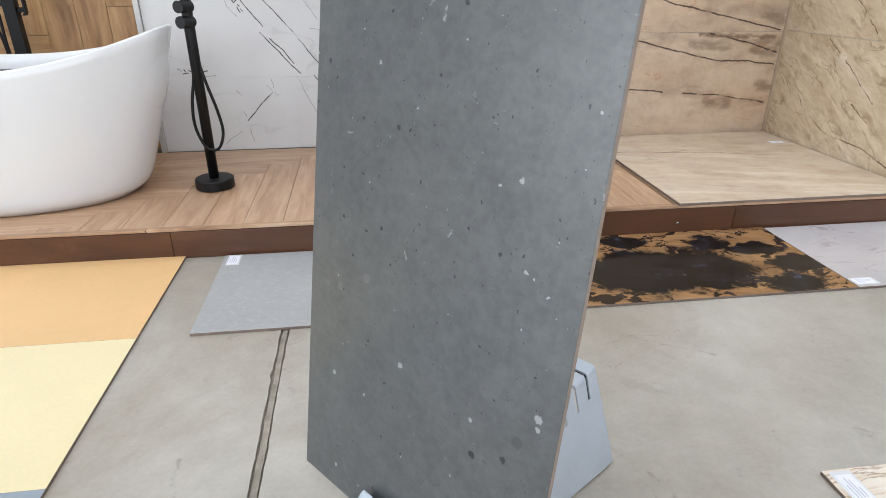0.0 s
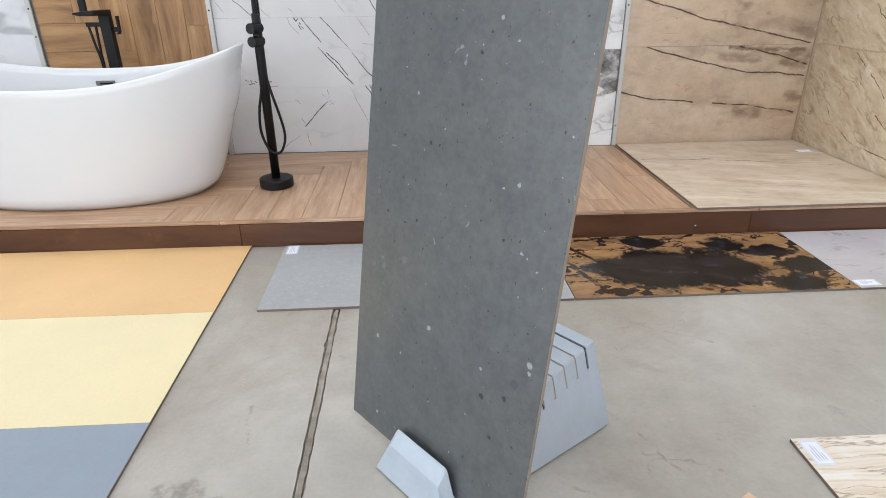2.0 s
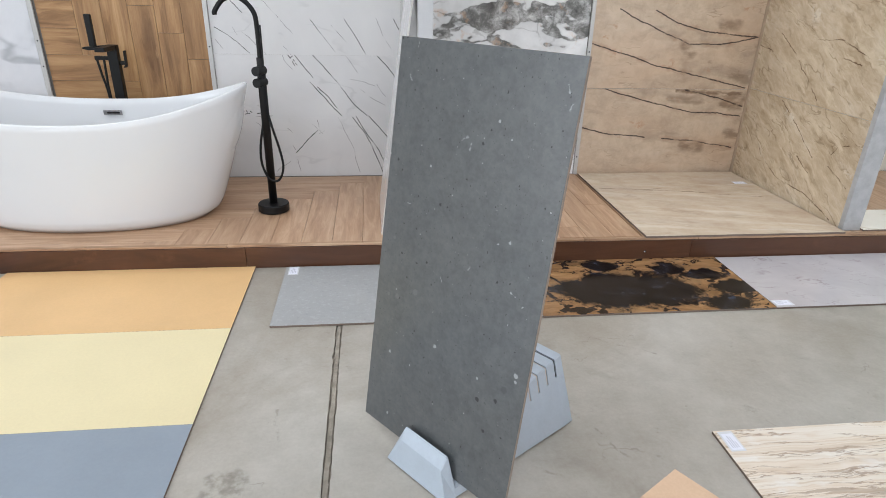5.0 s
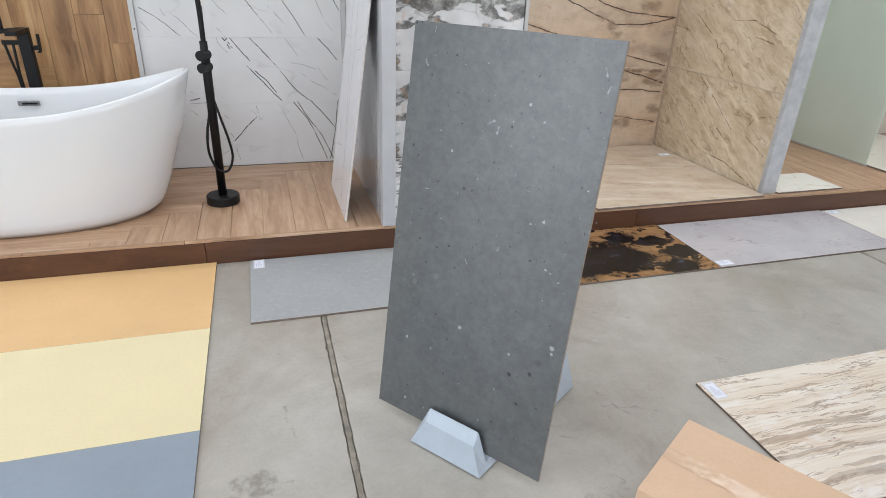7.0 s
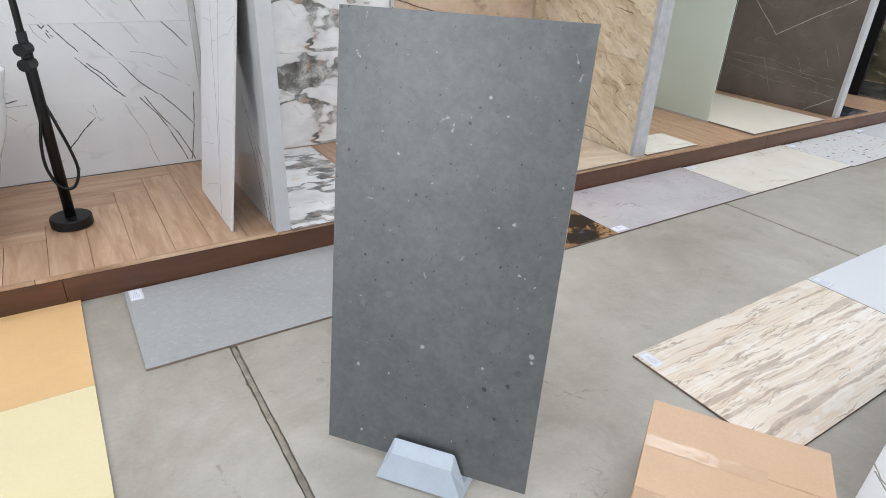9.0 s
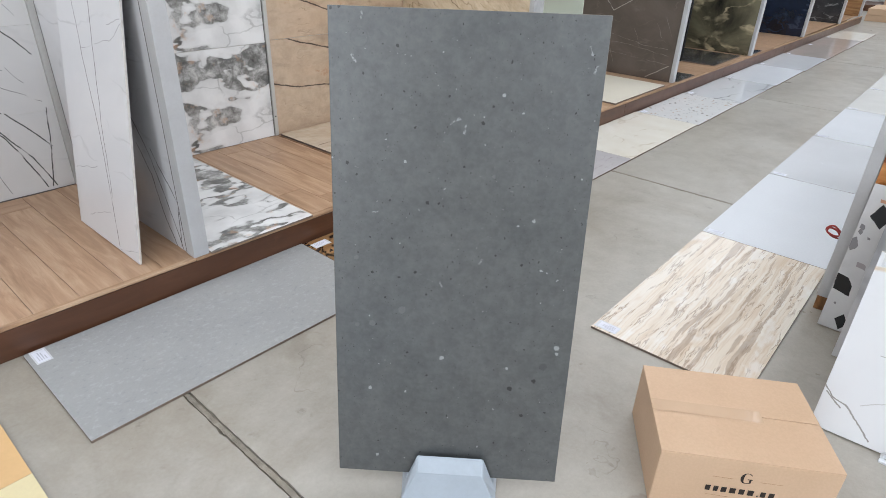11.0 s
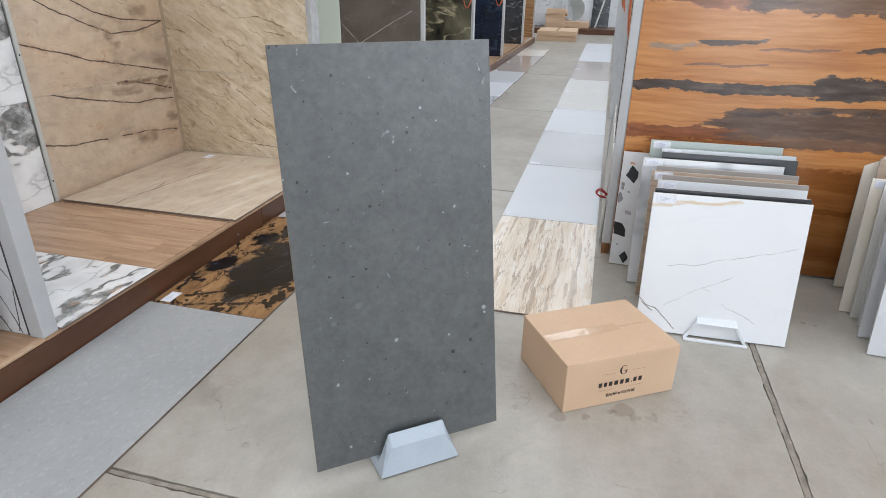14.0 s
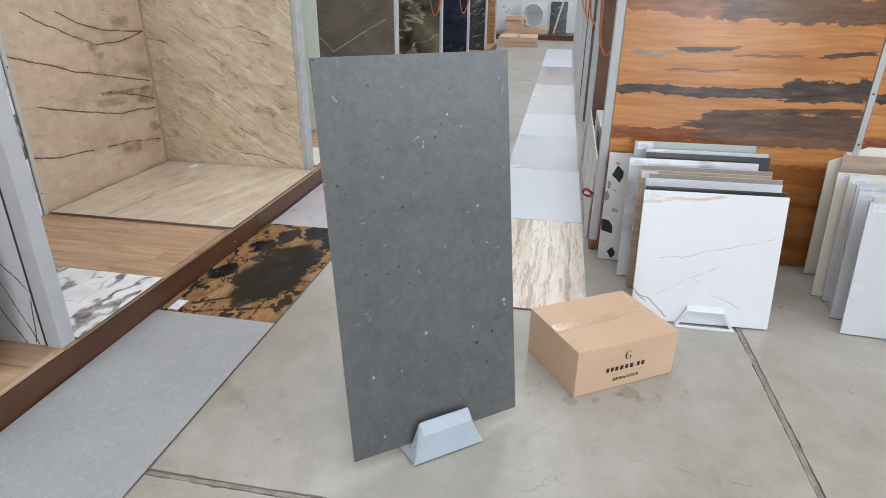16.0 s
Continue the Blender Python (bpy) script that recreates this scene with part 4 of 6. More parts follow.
brown_marble = make_marble("dark_brown_marble", S(104, 93, 87), S(86, 76, 70), S(140, 129, 121), 2.4, 0.012, 0.3, 0.1,
                           [[(0.18, 0.87), (0.36, 0.7), (0.46, 0.6), (0.77, 0.79), (1.06, 0.95)], [(0.9, 0.01), (1.12, 0.15)]], 0.0022, S(184, 176, 167), turn=70,
                           fine=[[(0.0, 0.34), (0.33, 0.31), (0.67, 0.3), (1.1, 0.24)], [(0.07, 0.39), (0.49, 0.38), (0.83, 0.31), (1.08, 0.3)], [(0.09, 0.27), (0.48, 0.21), (1.1, 0.16)], [(0.93, 0.53), (1.0, 0.4)],
                                 [(1.01, 0.59), (1.09, 0.42)], [(0.71, 0.45), (0.79, 0.29)], [(0.39, 0.4), (0.49, 0.21), (0.55, 0.06)]], fine_colour=S(158, 148, 140))
bold_marble = make_bold_marble("bold_grey_white_marble", 1.3, 0.8, 0.11)
bold_marble_floor = make_bold_marble("bold_grey_white_marble_floor", 6.1, 0.8)
black_gold = make_black_gold()
travertine = make_travertine()
gilded = make_gilded_wood()
grey_floor_tile = make_flaky_tile()
lilac = make_marble("pale_lilac_stone_tile", S(196, 192, 193), S(184, 179, 181), S(138, 124, 124), 3.4, 0.014, 0.5, 0.2, warpage=0.7, second=S(182, 176, 179))
cream = make_marble("cream_marble_tile", S(240, 236, 226), S(230, 223, 209), S(190, 170, 140), 2.0, 0.02, 0.45, 0.15, shift=3)
white_floor = make_marble("white_marble_floor_tile", S(226, 228, 231), S(214, 217, 221), S(130, 130, 130), 1.5, 0.02, 0.7, 0.08, shift=8)
plain_white = plain("plain_white_tile", S(216, 219, 224), 0.32, 0.0, 0.02, 3)
plain_offwhite = plain("offwhite_tile", S(208, 210, 214), 0.25, 0.0, 0.02, 3)
plain_ivory = plain("ivory_tile", S(233, 226, 211), 0.3, 0.0, 0.03, 3)
pale_stone = plain("pale_warm_white_tile", S(220, 219, 215), 0.2, 0.0, 0.03, 3)
taupe = plain("taupe_tile", S(186, 176, 170), 0.12, 0.0, 0.05, 4)
orange_tile = plain("apricot_tile", S(222, 182, 130), 0.45, 0.0, 0.05, 3, grain=0.0003)
yellow_tile = plain("pale_yellow_tile", S(226, 212, 170), 0.4, 0.0, 0.03, 3, grain=0.0003)
blue_grey = plain("blue_grey_tile", S(140, 150, 160), 0.45, 0.0, 0.06, 3, grain=0.0003)
fine_terrazzo = make_terrazzo("white_terrazzo", S(226, 226, 226), [S(126, 118, 112), S(190, 164, 142), S(168, 174, 176)], 24, 0.14)
def make_coarse_terrazzo():
    n = Nodes("coarse_terrazzo", 0.25)
    v = n.uv()
    c = n.ramp(n.noise(v, 8, 4), (0.35, S(208, 208, 210)), (0.65, S(220, 220, 221)))
    w = n.flat(n.warp(v, 40, 0.006, 2))
    for items, colour in (([(0.060, 0.486, 0.030, 42, 1.05), (0.031, 0.193, 0.031, 12, 0.95), (0.073, 0.042, 0.024, 58, 1.3), (0.32, 0.4, 0.04, 20, 1.0), (0.4, 0.15, 0.03, 50, 1.2)], S(40, 42, 45)),
                          ([(0.010, 0.361, 0.022, 66, 1.5), (0.018, 0.432, 0.009, 20, 1.0), (0.018, 0.413, 0.008, 40, 1.0), (0.25, 0.2, 0.02, 30, 1.4), (0.46, 0.32, 0.02, 10, 1.2), (0.05, 0.395, 0.005, 0, 1.0), (0.03, 0.11, 0.004, 30, 1.0)], S(142, 140, 143)),
                          ([(0.062, 0.285, 0.016, 10, 1.7), (0.2, 0.52, 0.015, 40, 1.2), (0.3, 0.08, 0.02, 70, 1.2)], S(170, 164, 168)), ([(0.05, 0.543, 0.012, 5, 2.0)], S(196, 150, 124))):
        c = n.mix(n.chips(w, items), c, colour)
    return n.done(c)


big_terrazzo = make_coarse_terrazzo()
gold_white = make_marble("white_tile_gold_vein", S(233, 235, 238), S(228, 230, 234), S(190, 190, 190), 1.4, 0.008, 0.1, 0.32,
                         [[(0.0, 0.15), (0.03, 0.115), (0.07, 0.105), (0.11, 0.07), (0.16, 0.02)], [(0.01, 0.125), (0.06, 0.09)]], 0.0018, S(136, 131, 128), wob=0.03,
                         gold=[[(0.0, 0.548), (0.07, 0.552), (0.14, 0.57), (0.25, 0.572), (0.34, 0.588)], [(0.04, 0.556), (0.16, 0.574)]],
                         fine=[[(0.1, 0.3), (0.2, 0.315), (0.36, 0.355), (0.48, 0.385), (0.61, 0.43)], [(0.1, 0.12), (0.2, 0.19), (0.36, 0.275)], [(0.33, 0.155), (0.47, 0.085)], [(0.25, 0.21), (0.28, 0.2)]], fine_colour=S(168, 164, 160))
dark_gold_marble = make_marble("dark_marble_gold_cloud", S(122, 116, 94), S(22, 22, 26), S(206, 190, 156), 1.9, 0.05, 0.9, 0.06, shift=5, second=S(20, 20, 24), warpage=0.9)
blue_stone = make_marble("deep_blue_stone", S(20, 34, 56), S(9, 14, 26), S(64, 80, 104), 2.4, 0.03, 0.5, 0.08, shift=7)
charcoal_stone = make_marble("charcoal_marble", S(60, 62, 66), S(36, 38, 42), S(150, 152, 156), 3.0, 0.03, 0.6, 0.12, shift=11)
brown_gloss = make_marble("warm_brown_gloss_marble", S(122, 92, 76), S(98, 70, 56), S(190, 170, 150), 1.6, 0.012, 0.5, 0.08, shift=15)

# ---- building blocks ----
def part(name, bm, material, parent=None, label="", m=None, smooth=False):
    """Links a bmesh as one mesh object, under a thing or a part if one is given."""
    mesh = bpy.data.meshes.new(name)
    bm.to_mesh(mesh)
    bm.free()
    for one in material if isinstance(material, (list, tuple)) else [material]:
        mesh.materials.append(one)
    if smooth:
        for p in mesh.polygons:
            p.use_smooth = True
    ob = new(name, mesh)
    if parent is not None:
        ob.parent = parent
    if m is not None:
        ob.matrix_basis = m
    if label:
        tagged(ob, label)
    return ob


def share(name, mesh, parent, m):
    ob = new(name, mesh)
    ob.parent = parent
    ob.matrix_basis = m
    return ob


def empty(name, m, label, category, group="", kind=""):
    ob = new(name)
    ob.matrix_basis = m
    return tagged(ob, label, category, group, kind)


def block(x0, x1, y0, y1, z0, z1, bevel=0.0, bm=None):
    bm = bm or bmesh.new()
    made = bmesh.ops.create_cube(bm, size=1.0, matrix=Matrix.LocRotScale(((x0 + x1) / 2, (y0 + y1) / 2, (z0 + z1) / 2), None, (x1 - x0, y1 - y0, z1 - z0)))
    if bevel > 0:
        edges = list({e for v in made["verts"] for e in v.link_edges})
        bmesh.ops.bevel(bm, geom=edges, offset=bevel, segments=2, affect="EDGES", profile=0.5)
    return bm


def prism(points, axis_a, axis_b, axis_c, d0, d1, bevel=0.0):
    """A closed outline (a, b) pushed from d0 to d1 along c."""
    bm = bmesh.new()
    rings = []
    for d in (d0, d1):
        rings.append([bm.verts.new(Vector(axis_a) * a + Vector(axis_b) * b + Vector(axis_c) * d) for a, b in points])
    bm.faces.new(rings[0])
    bm.faces.new(list(reversed(rings[1])))
    for i in range(len(points)):
        j = (i + 1) % len(points)
        bm.faces.new((rings[0][j], rings[0][i], rings[1][i], rings[1][j]))
    bmesh.ops.recalc_face_normals(bm, faces=bm.faces)
    if bevel > 0:
        bmesh.ops.bevel(bm, geom=list(bm.edges), offset=bevel, segments=2, affect="EDGES", profile=0.5)
    return bm


def lathe(profile, segments=40, bm=None, at=(0, 0, 0)):
    """A turned shape from (radius, z) points."""
    bm = bm or bmesh.new()
    rings = []
    for r, z in profile:
        rings.append([bm.verts.new((at[0] + r * math.cos(2 * math.pi * k / segments), at[1] + r * math.sin(2 * math.pi * k / segments), at[2] + z)) for k in range(segments)])
    for a, b in zip(rings, rings[1:]):
        for k in range(segments):
            j = (k + 1) % segments
            bm.faces.new((a[k], a[j], b[j], b[k]))
    bm.faces.new(list(reversed(rings[0])))
    bm.faces.new(rings[-1])
    return bm


def tube(points, radius, segments=12, smooth_steps=6, bm=None, closed=False):
    """A round bar along a smoothed line of points."""
    pts = [Vector(p) for p in points]
    line = []
    for i in range(len(pts) - 1):
        p0, p1, p2, p3 = pts[max(i - 1, 0)], pts[i], pts[i + 1], pts[min(i + 2, len(pts) - 1)]
        for s in range(smooth_steps):
            t = s / smooth_steps
            line.append(0.5 * ((2 * p1) + (p2 - p0) * t + (2 * p0 - 5 * p1 + 4 * p2 - p3) * t * t + (3 * p1 - p0 - 3 * p2 + p3) * t ** 3))
    line.append(pts[-1])
    bm = bm or bmesh.new()
    rings, up = [], Vector((0.3, 0.9, 0.2)).normalized()
    for i, p in enumerate(line):
        d = (line[min(i + 1, len(line) - 1)] - line[max(i - 1, 0)]).normalized()
        side = d.cross(up)
        if side.length < 1e-3:
            side = d.cross(Vector((1, 0, 0)))
        side.normalize()
        other = side.cross(d)
        up = other
        rings.append([bm.verts.new(p + radius * (math.cos(2 * math.pi * k / segments) * side + math.sin(2 * math.pi * k / segments) * other)) for k in range(segments)])
    for a, b in zip(rings, rings[1:]):
        for k in range(segments):
            j = (k + 1) % segments
            bm.faces.new((a[k], a[j], b[j], b[k]))
    bm.faces.new(rings[0])
    bm.faces.new(list(reversed(rings[-1])))
    bmesh.ops.recalc_face_normals(bm, faces=bm.faces)
    return bm


def plate(w, h, th, bevel=0.0012):
    """A tile lying in its own x and y, its face up at z = th; the edges take the second material."""
    bm = block(0, w, 0, h, 0, th, bevel)
    for f in bm.faces:
        f.material_index = 0 if f.normal.z > 0.5 else 1
    return bm


def axes(origin, x_axis, y_axis):
    """A pose whose x and y run along the given ways."""
    x = Vector(x_axis).normalized()
    y = Vector(y_axis)
    y = (y - x * y.dot(x)).normalized()
    z = x.cross(y)
    m = Matrix((x, y, z)).transposed().to_4x4()
    return Matrix.Translation(origin) @ m


def label_card(parent, x, y, z, w=0.075, h=0.04, turn=0.0):
    """A paper label in a clear sleeve, with rows of print too small to read."""
    m = pose(x, y, z, 0, 0, turn)
    sleeve = part("label_sleeve", block(-0.006, w + 0.012, -0.006, h + 0.006, 0, 0.0006), film, parent, "clear label sleeve", m)
    card = part("paper_label", block(0, w, 0, h, 0.0007, 0.0013), paper, sleeve, "white paper label")
    bm = bmesh.new()
    for k, (a, b) in enumerate(((0.12, 0.6), (0.12, 0.86), (0.12, 0.8), (0.12, 0.5))):
        block(w * a, w * b, h * (0.76 - 0.19 * k), h * (0.84 - 0.19 * k), 0.0014, 0.0017, bm=bm)
    part("print_bars", bm, print_grey, sleeve)
    return sleeve


def floor_tile(w, h, x, y, mat, label, group, th=0.010, turn=0.0, card=None, body=None, name="display_tile", z=0.0, bevel=0.0009):
    ob = part(name, plate(w, h, th, bevel), [mat, body or tile_body], None, "", pose(x, y, z, 0, 0, turn))
    tagged(ob, label, "tile", group)
    if card:
        label_card(ob, card[0], card[1], th + 0.0005, turn=card[2] if len(card) > 2 else 0.0)
    return ob


# ---- the hall ----
def make_hall():
    x0, x1, y0, y1, h = HALL
    bm = bmesh.new()
    ys = [y0] + [v for pair in SKYLIGHTS for v in pair] + [y1]
    for a, b in zip(ys[0::2], ys[1::2]):
        block(x0, x1, a, b, h, h + 0.25, bm=bm)
    for a, b in SKYLIGHTS:
        block(x0, -9.0, a, b, h, h + 0.25, bm=bm)
        block(23.0, x1, a, b, h, h + 0.25, bm=bm)
    tagged(part("ceiling", bm, plaster), "unseen white hall ceiling with long skylight openings", "ceiling", kind="structure")
    for a, b in SKYLIGHTS:
        sky_window = empty("window_4", Matrix(), "long unseen rooflight with thin grey bars", "window", kind="structure")
        for k in range(9):
            x = -9.0 + 4 * k
            part("window_bar", block(x - 0.04, x + 0.04, a, b, h + 0.02, h + 0.08), aluminium, sky_window)
    # west wall with its window band
    bm = bmesh.new()
    block(x0 - 0.25, x0, y0, y1, 0, 0.9, bm=bm)
    block(x0 - 0.25, x0, y0, y1, 4.3, h, bm=bm)
    block(x0 - 0.25, x0, y0, -11.0, 0.9, 4.3, bm=bm)
    block(x0 - 0.25, x0, 0.5, y1, 0.9, 4.3, bm=bm)
    tagged(part("wall_west", bm, plaster), "white plaster hall wall with a window band", "wall", kind="structure")
    win = empty("window_1", Matrix(), "wide hall window with grey frame", "window", kind="structure")
    for k in range(10):
        y = -11.0 + 11.5 * k / 9
        part("window_mullion", block(x0 - 0.12, x0 - 0.05, y - 0.04, y + 0.04, 0.9, 4.3), aluminium, win)
    # south wall with its window band
    bm = bmesh.new()
    block(x0, x1, y0 - 0.25, y0, 0, 1.9, bm=bm)
    block(x0, x1, y0 - 0.25, y0, 4.9, h, bm=bm)
    block(x0, -9.0, y0 - 0.25, y0, 1.9, 4.9, bm=bm)
    block(18.0, x1, y0 - 0.25, y0, 1.9, 4.9, bm=bm)
    tagged(part("wall_south", bm, plaster), "white plaster hall wall with a high window band", "wall", kind="structure")
    win = empty("window_2", Matrix(), "high hall window with grey frame", "window", kind="structure")
    for k in range(9):
        x = -9.0 + 3.375 * k
        part("window_mullion", block(x - 0.04, x + 0.04, y0 - 0.12, y0 - 0.05, 1.9, 4.9), aluminium, win)
    tagged(part("wall_north", block(x0, x1, y1, y1 + 0.25, 0, h), plaster), "white plaster hall wall", "wall", kind="structure")
    tagged(part("wall_east", block(x1, x1 + 0.25, y0, y1, 0, h), plaster), "white plaster hall wall", "wall", kind="structure")


def slab_piece(w, h, seed):
    """A field of the floor with worn, slightly broken edges."""
    rng = random.Random(seed)
    bm = bmesh.new()
    ring = []
    step = 0.03 if seed < 6 else 0.5

    def run(ax, ay, bx, by):
        n = max(1, int(math.hypot(bx - ax, by - ay) / step))
        for i in range(n):
            t = i / n
            wear = abs(rng.gauss(0, 0.002)) + (0.006 * rng.random() if rng.random() < 0.12 else 0)
            nx, ny = -(by - ay), bx - ax
            l = math.hypot(nx, ny)
            ring.append((ax + (bx - ax) * t + nx / l * wear, ay + (by - ay) * t + ny / l * wear))

    run(0, 0, w, 0), run(w, 0, w, h), run(w, h, 0, h), run(0, h, 0, 0)
    top = [bm.verts.new((x, y, 0)) for x, y in ring]
    low = [bm.verts.new((x, y, -0.03)) for x, y in ring]
    bm.faces.new(top)
    for i in range(len(ring)):
        j = (i + 1) % len(ring)
        bm.faces.new((top[j], top[i], low[i], low[j]))
    bmesh.ops.recalc_face_normals(bm, faces=bm.faces)
    return bm


def make_floor():
    base = part("floor", block(-14.2, 25.2, -13.2, 9.2, -0.2, -0.010), joint_filler)
    tagged(base, "worn grey polished concrete hall floor with sawn joints", "floor", kind="structure")
    xs = [-14.2, -8.72, -5.71, -2.71, 0.296, 3.30, 6.31, 9.32, 12.33, 15.34, 18.35, 25.2]
    ys = [-13.2, -8.07, -5.06, -2.06, 0.95, 9.2]
    seed = 20
    for i in range(len(xs) - 1):
        for j in range(len(ys) - 1):
            near = (i in (3, 4) and j in (2, 3))
            gap = 0.0115 if i in (3, 4) and j in (2, 3) else 0.004
            seed += 1
            s = (i - 3) * 2 + (j - 2) if near else seed
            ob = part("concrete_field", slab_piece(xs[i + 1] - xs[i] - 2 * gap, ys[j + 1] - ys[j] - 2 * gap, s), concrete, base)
            # every field takes its texture from one common place
            ob.data.transform(Matrix.Translation((xs[i] + gap, ys[j] + gap, 0)))
    rng = random.Random(31)
    for length, m in ((5.9, pose(0.296, -2.045, 0, 0, 0, 90)), (3.0, pose(0.3, -2.06, 0)), (3.0, pose(-2.7, -2.06, 0)), (2.9, pose(3.30, -2.05, 0, 0, 0, 90))):
        if m.translation.x > 3 or length > 5:
            length = 2.98
        bm = bmesh.new()
        n, last, lean = int(length / 0.012), None, 0.0
        half, sunk = (0.0078, 0.003) if m.translation.x < 0.298 and m.translation.x > 0 else (0.0098, 0.0014)
        for k in range(n + 1):
            lean = 0.9 * lean + rng.gauss(0, 0.0005)
            lo, hi = -half + lean - abs(rng.gauss(0, 0.0012)), half + lean + abs(rng.gauss(0, 0.0012))
            z = -sunk + rng.gauss(0, 0.0004)
            x = length * k / n
            row = [bm.verts.new((x, lo, -0.0098)), bm.verts.new((x, lo + 0.001, z)), bm.verts.new((x, hi - 0.001, z)), bm.verts.new((x, hi, -0.0098))]
            if last:
                for a in range(3):
                    bm.faces.new((last[a], row[a], row[a + 1], last[a + 1]))
            last = row
        part("joint_sealant", bm, joint_sealant, base, "worn grey joint sealant", m)


# ---- the platform and its back wall ----
EDGE = lambda x: 0.603 - 0.0095 * x       # the platform's front line
TOP = 0.13
BACK = 1.797


def make_platform():
    x0, x1 = -5.0, 14.8
    ang = -math.degrees(math.atan(0.0095))
    plat = empty("platform", pose(0, 0, 0), "low display platform with dark wooden front and oak-look tiled top", "platform", kind="structure")
    part("base_board", block(x0, x1, EDGE(x0) + 0.05, 1.95, 0.0, TOP - 0.012), plywood, plat)
    rng = random.Random(4)
    x = x0
    while x < x1:
        l = min(2.4, x1 - x)
        board = block(0, l - 0.002, 0, 0.02, 0.012 * rng.random() * 0.2, TOP - 0.014, 0.0015)
        part("front_board", board, front_wood, plat, "dark walnut front board", pose(x, EDGE(x), 0, 0, 0, ang))
        x += l
    x = x0
    while x < x1:
        l = min(0.45 + 0.75 * rng.random(), x1 - x)
        lip = block(0, l - 0.002, 0, 0.03, 0, 0.012, 0.002)
        for v in lip.verts:
            if v.co.y < 0.01:
                v.co.y += 0.0025 * rng.random()
                v.co.z += 0.002 * rng.random()
        part("edge_lip", lip, trim_wood, plat, "thin worn wooden lip", pose(x, EDGE(x) - 0.004 + 0.003 * rng.random(), TOP - 0.0135 + 0.002 * rng.random(), 0, 0, ang + rng.gauss(0, 0.06)))
        x += l
    screw = lathe([(0.0005, -0.004), (0.006, -0.004), (0.007, 0), (0.005, 0.003), (0.0005, 0.004)], 14)
    screw.transform(Matrix.Rotation(radians(90), 4, "X"))
    part("screw", screw, chrome, plat, "shiny screw head", pose(1.937, EDGE(1.937) - 0.003, 0.049))
    return plat


def plank_run(parent, x0, x1, y0, y1, along, width, length, mat, z, seed, th=0.010, name="plank"):
    """Planks with fine joints over a rectangle."""
    rng = random.Random(seed)
    if along == "y":
        a0, a1, b0, b1 = y0, y1, x0, x1
    else:
        a0, a1, b0, b1 = x0, x1, y0, y1
    b = b0
    while b < b1 - 0.01:
        wd = min(width, b1 - b)
        a = a0 - (length * rng.random() * 0.9 if a1 - a0 > length * 0.8 else 0)
        while a < a1 - 0.01:
            s, e = max(a, a0), min(a + length, a1)
            if e - s > 0.015:
                plank(parent, s, e, b, b + wd, along, mat, z, th, name)
            a += length
        b += wd


def plank(parent, s, e, b0, b1, along, mat, z, th=0.010, name="plank"):
    bm = block(0.0009, e - s - 0.0009, 0.0009, b1 - b0 - 0.0009, 0, th, 0.0007)
    m = pose(s, b0, z) if along == "x" else pose(b1, s, z, 0, 0, 90)
    return part(name, bm, mat, parent, "", m)


def make_platform_floor(plat):
    z = TOP - 0.0115
    w = 0.158
    # the herringbone corner: planks to the wall on one side, planks along it on the other
    for k in range(-6, 5):
        xa, end = -0.08 + w * (k), min(1.32 + w * k, BACK + 0.004)
        front = EDGE(xa) + 0.028
        if end > front + 0.02 and xa < 0.69:
            plank(plat, front, end, xa, min(xa + w, 0.70), "y", floor_wood, z)
    for k in range(-5, 5):
        ya, yb, xr = 1.32 + w * (k - 1), min(1.32 + w * k, BACK + 0.004), -0.08 + w * k
        ya = max(ya, EDGE(xr) + 0.028)
        if yb > ya + 0.02:
            x, first = min(xr, 0.70), True
            while x > -4.6:
                l = 0.94 if not first else 0.94 - 0.1 * (k % 3)
                plank(plat, x - l, x, ya, yb, "x", floor_wood, z)
                x, first = x - l, False
    plank_run(plat, 0.70, 1.925, EDGE(1.3) + 0.028, BACK + 0.004, "y", 0.152, 0.9, floor_wood, z, 5)
    plank_run(plat, 1.925, 3.185, EDGE(2.5) + 0.028, BACK + 0.004, "y", 0.152, 0.9, floor_wood, z - 0.0005, 6)
    plank_run(plat, 3.185, 5.69, EDGE(4.4) + 0.028, BACK + 0.004, "y", 0.152, 0.9, floor_wood, z, 7)
    plank_run(plat, 5.69, 14.7, EDGE(10.0) + 0.05, BACK + 0.004, "y", 0.2, 1.2, floor_wood, z, 8)


def wall_panel(parent, u0, z0, w, h, mat, facing="south", at=BACK, th=0.010, name="wall_tile", body=None, label=""):
    """A tile on a wall: facing south (seen from -y) its x runs east; facing west its x runs south."""
    m = axes((u0, at, z0), (1, 0, 0), (0, 0, 1)) if facing == "south" else axes((at, u0, z0), (0, -1, 0), (0, 0, 1))
    return part(name, plate(w - 0.0016, h - 0.0016, th, 0.0008), [mat, body or pale_body], parent, label, m @ Matrix.Translation((0.0008, 0.0008, -th)))


def upright(parent, x, y, z0, z1, wx, wy, mat=None, name="metal_profile", label=""):
    ob = part(name, block(x - wx / 2, x + wx / 2, y - wy / 2, y + wy / 2, z0, z1, 0.0015), mat or aluminium, parent, label)
    return ob


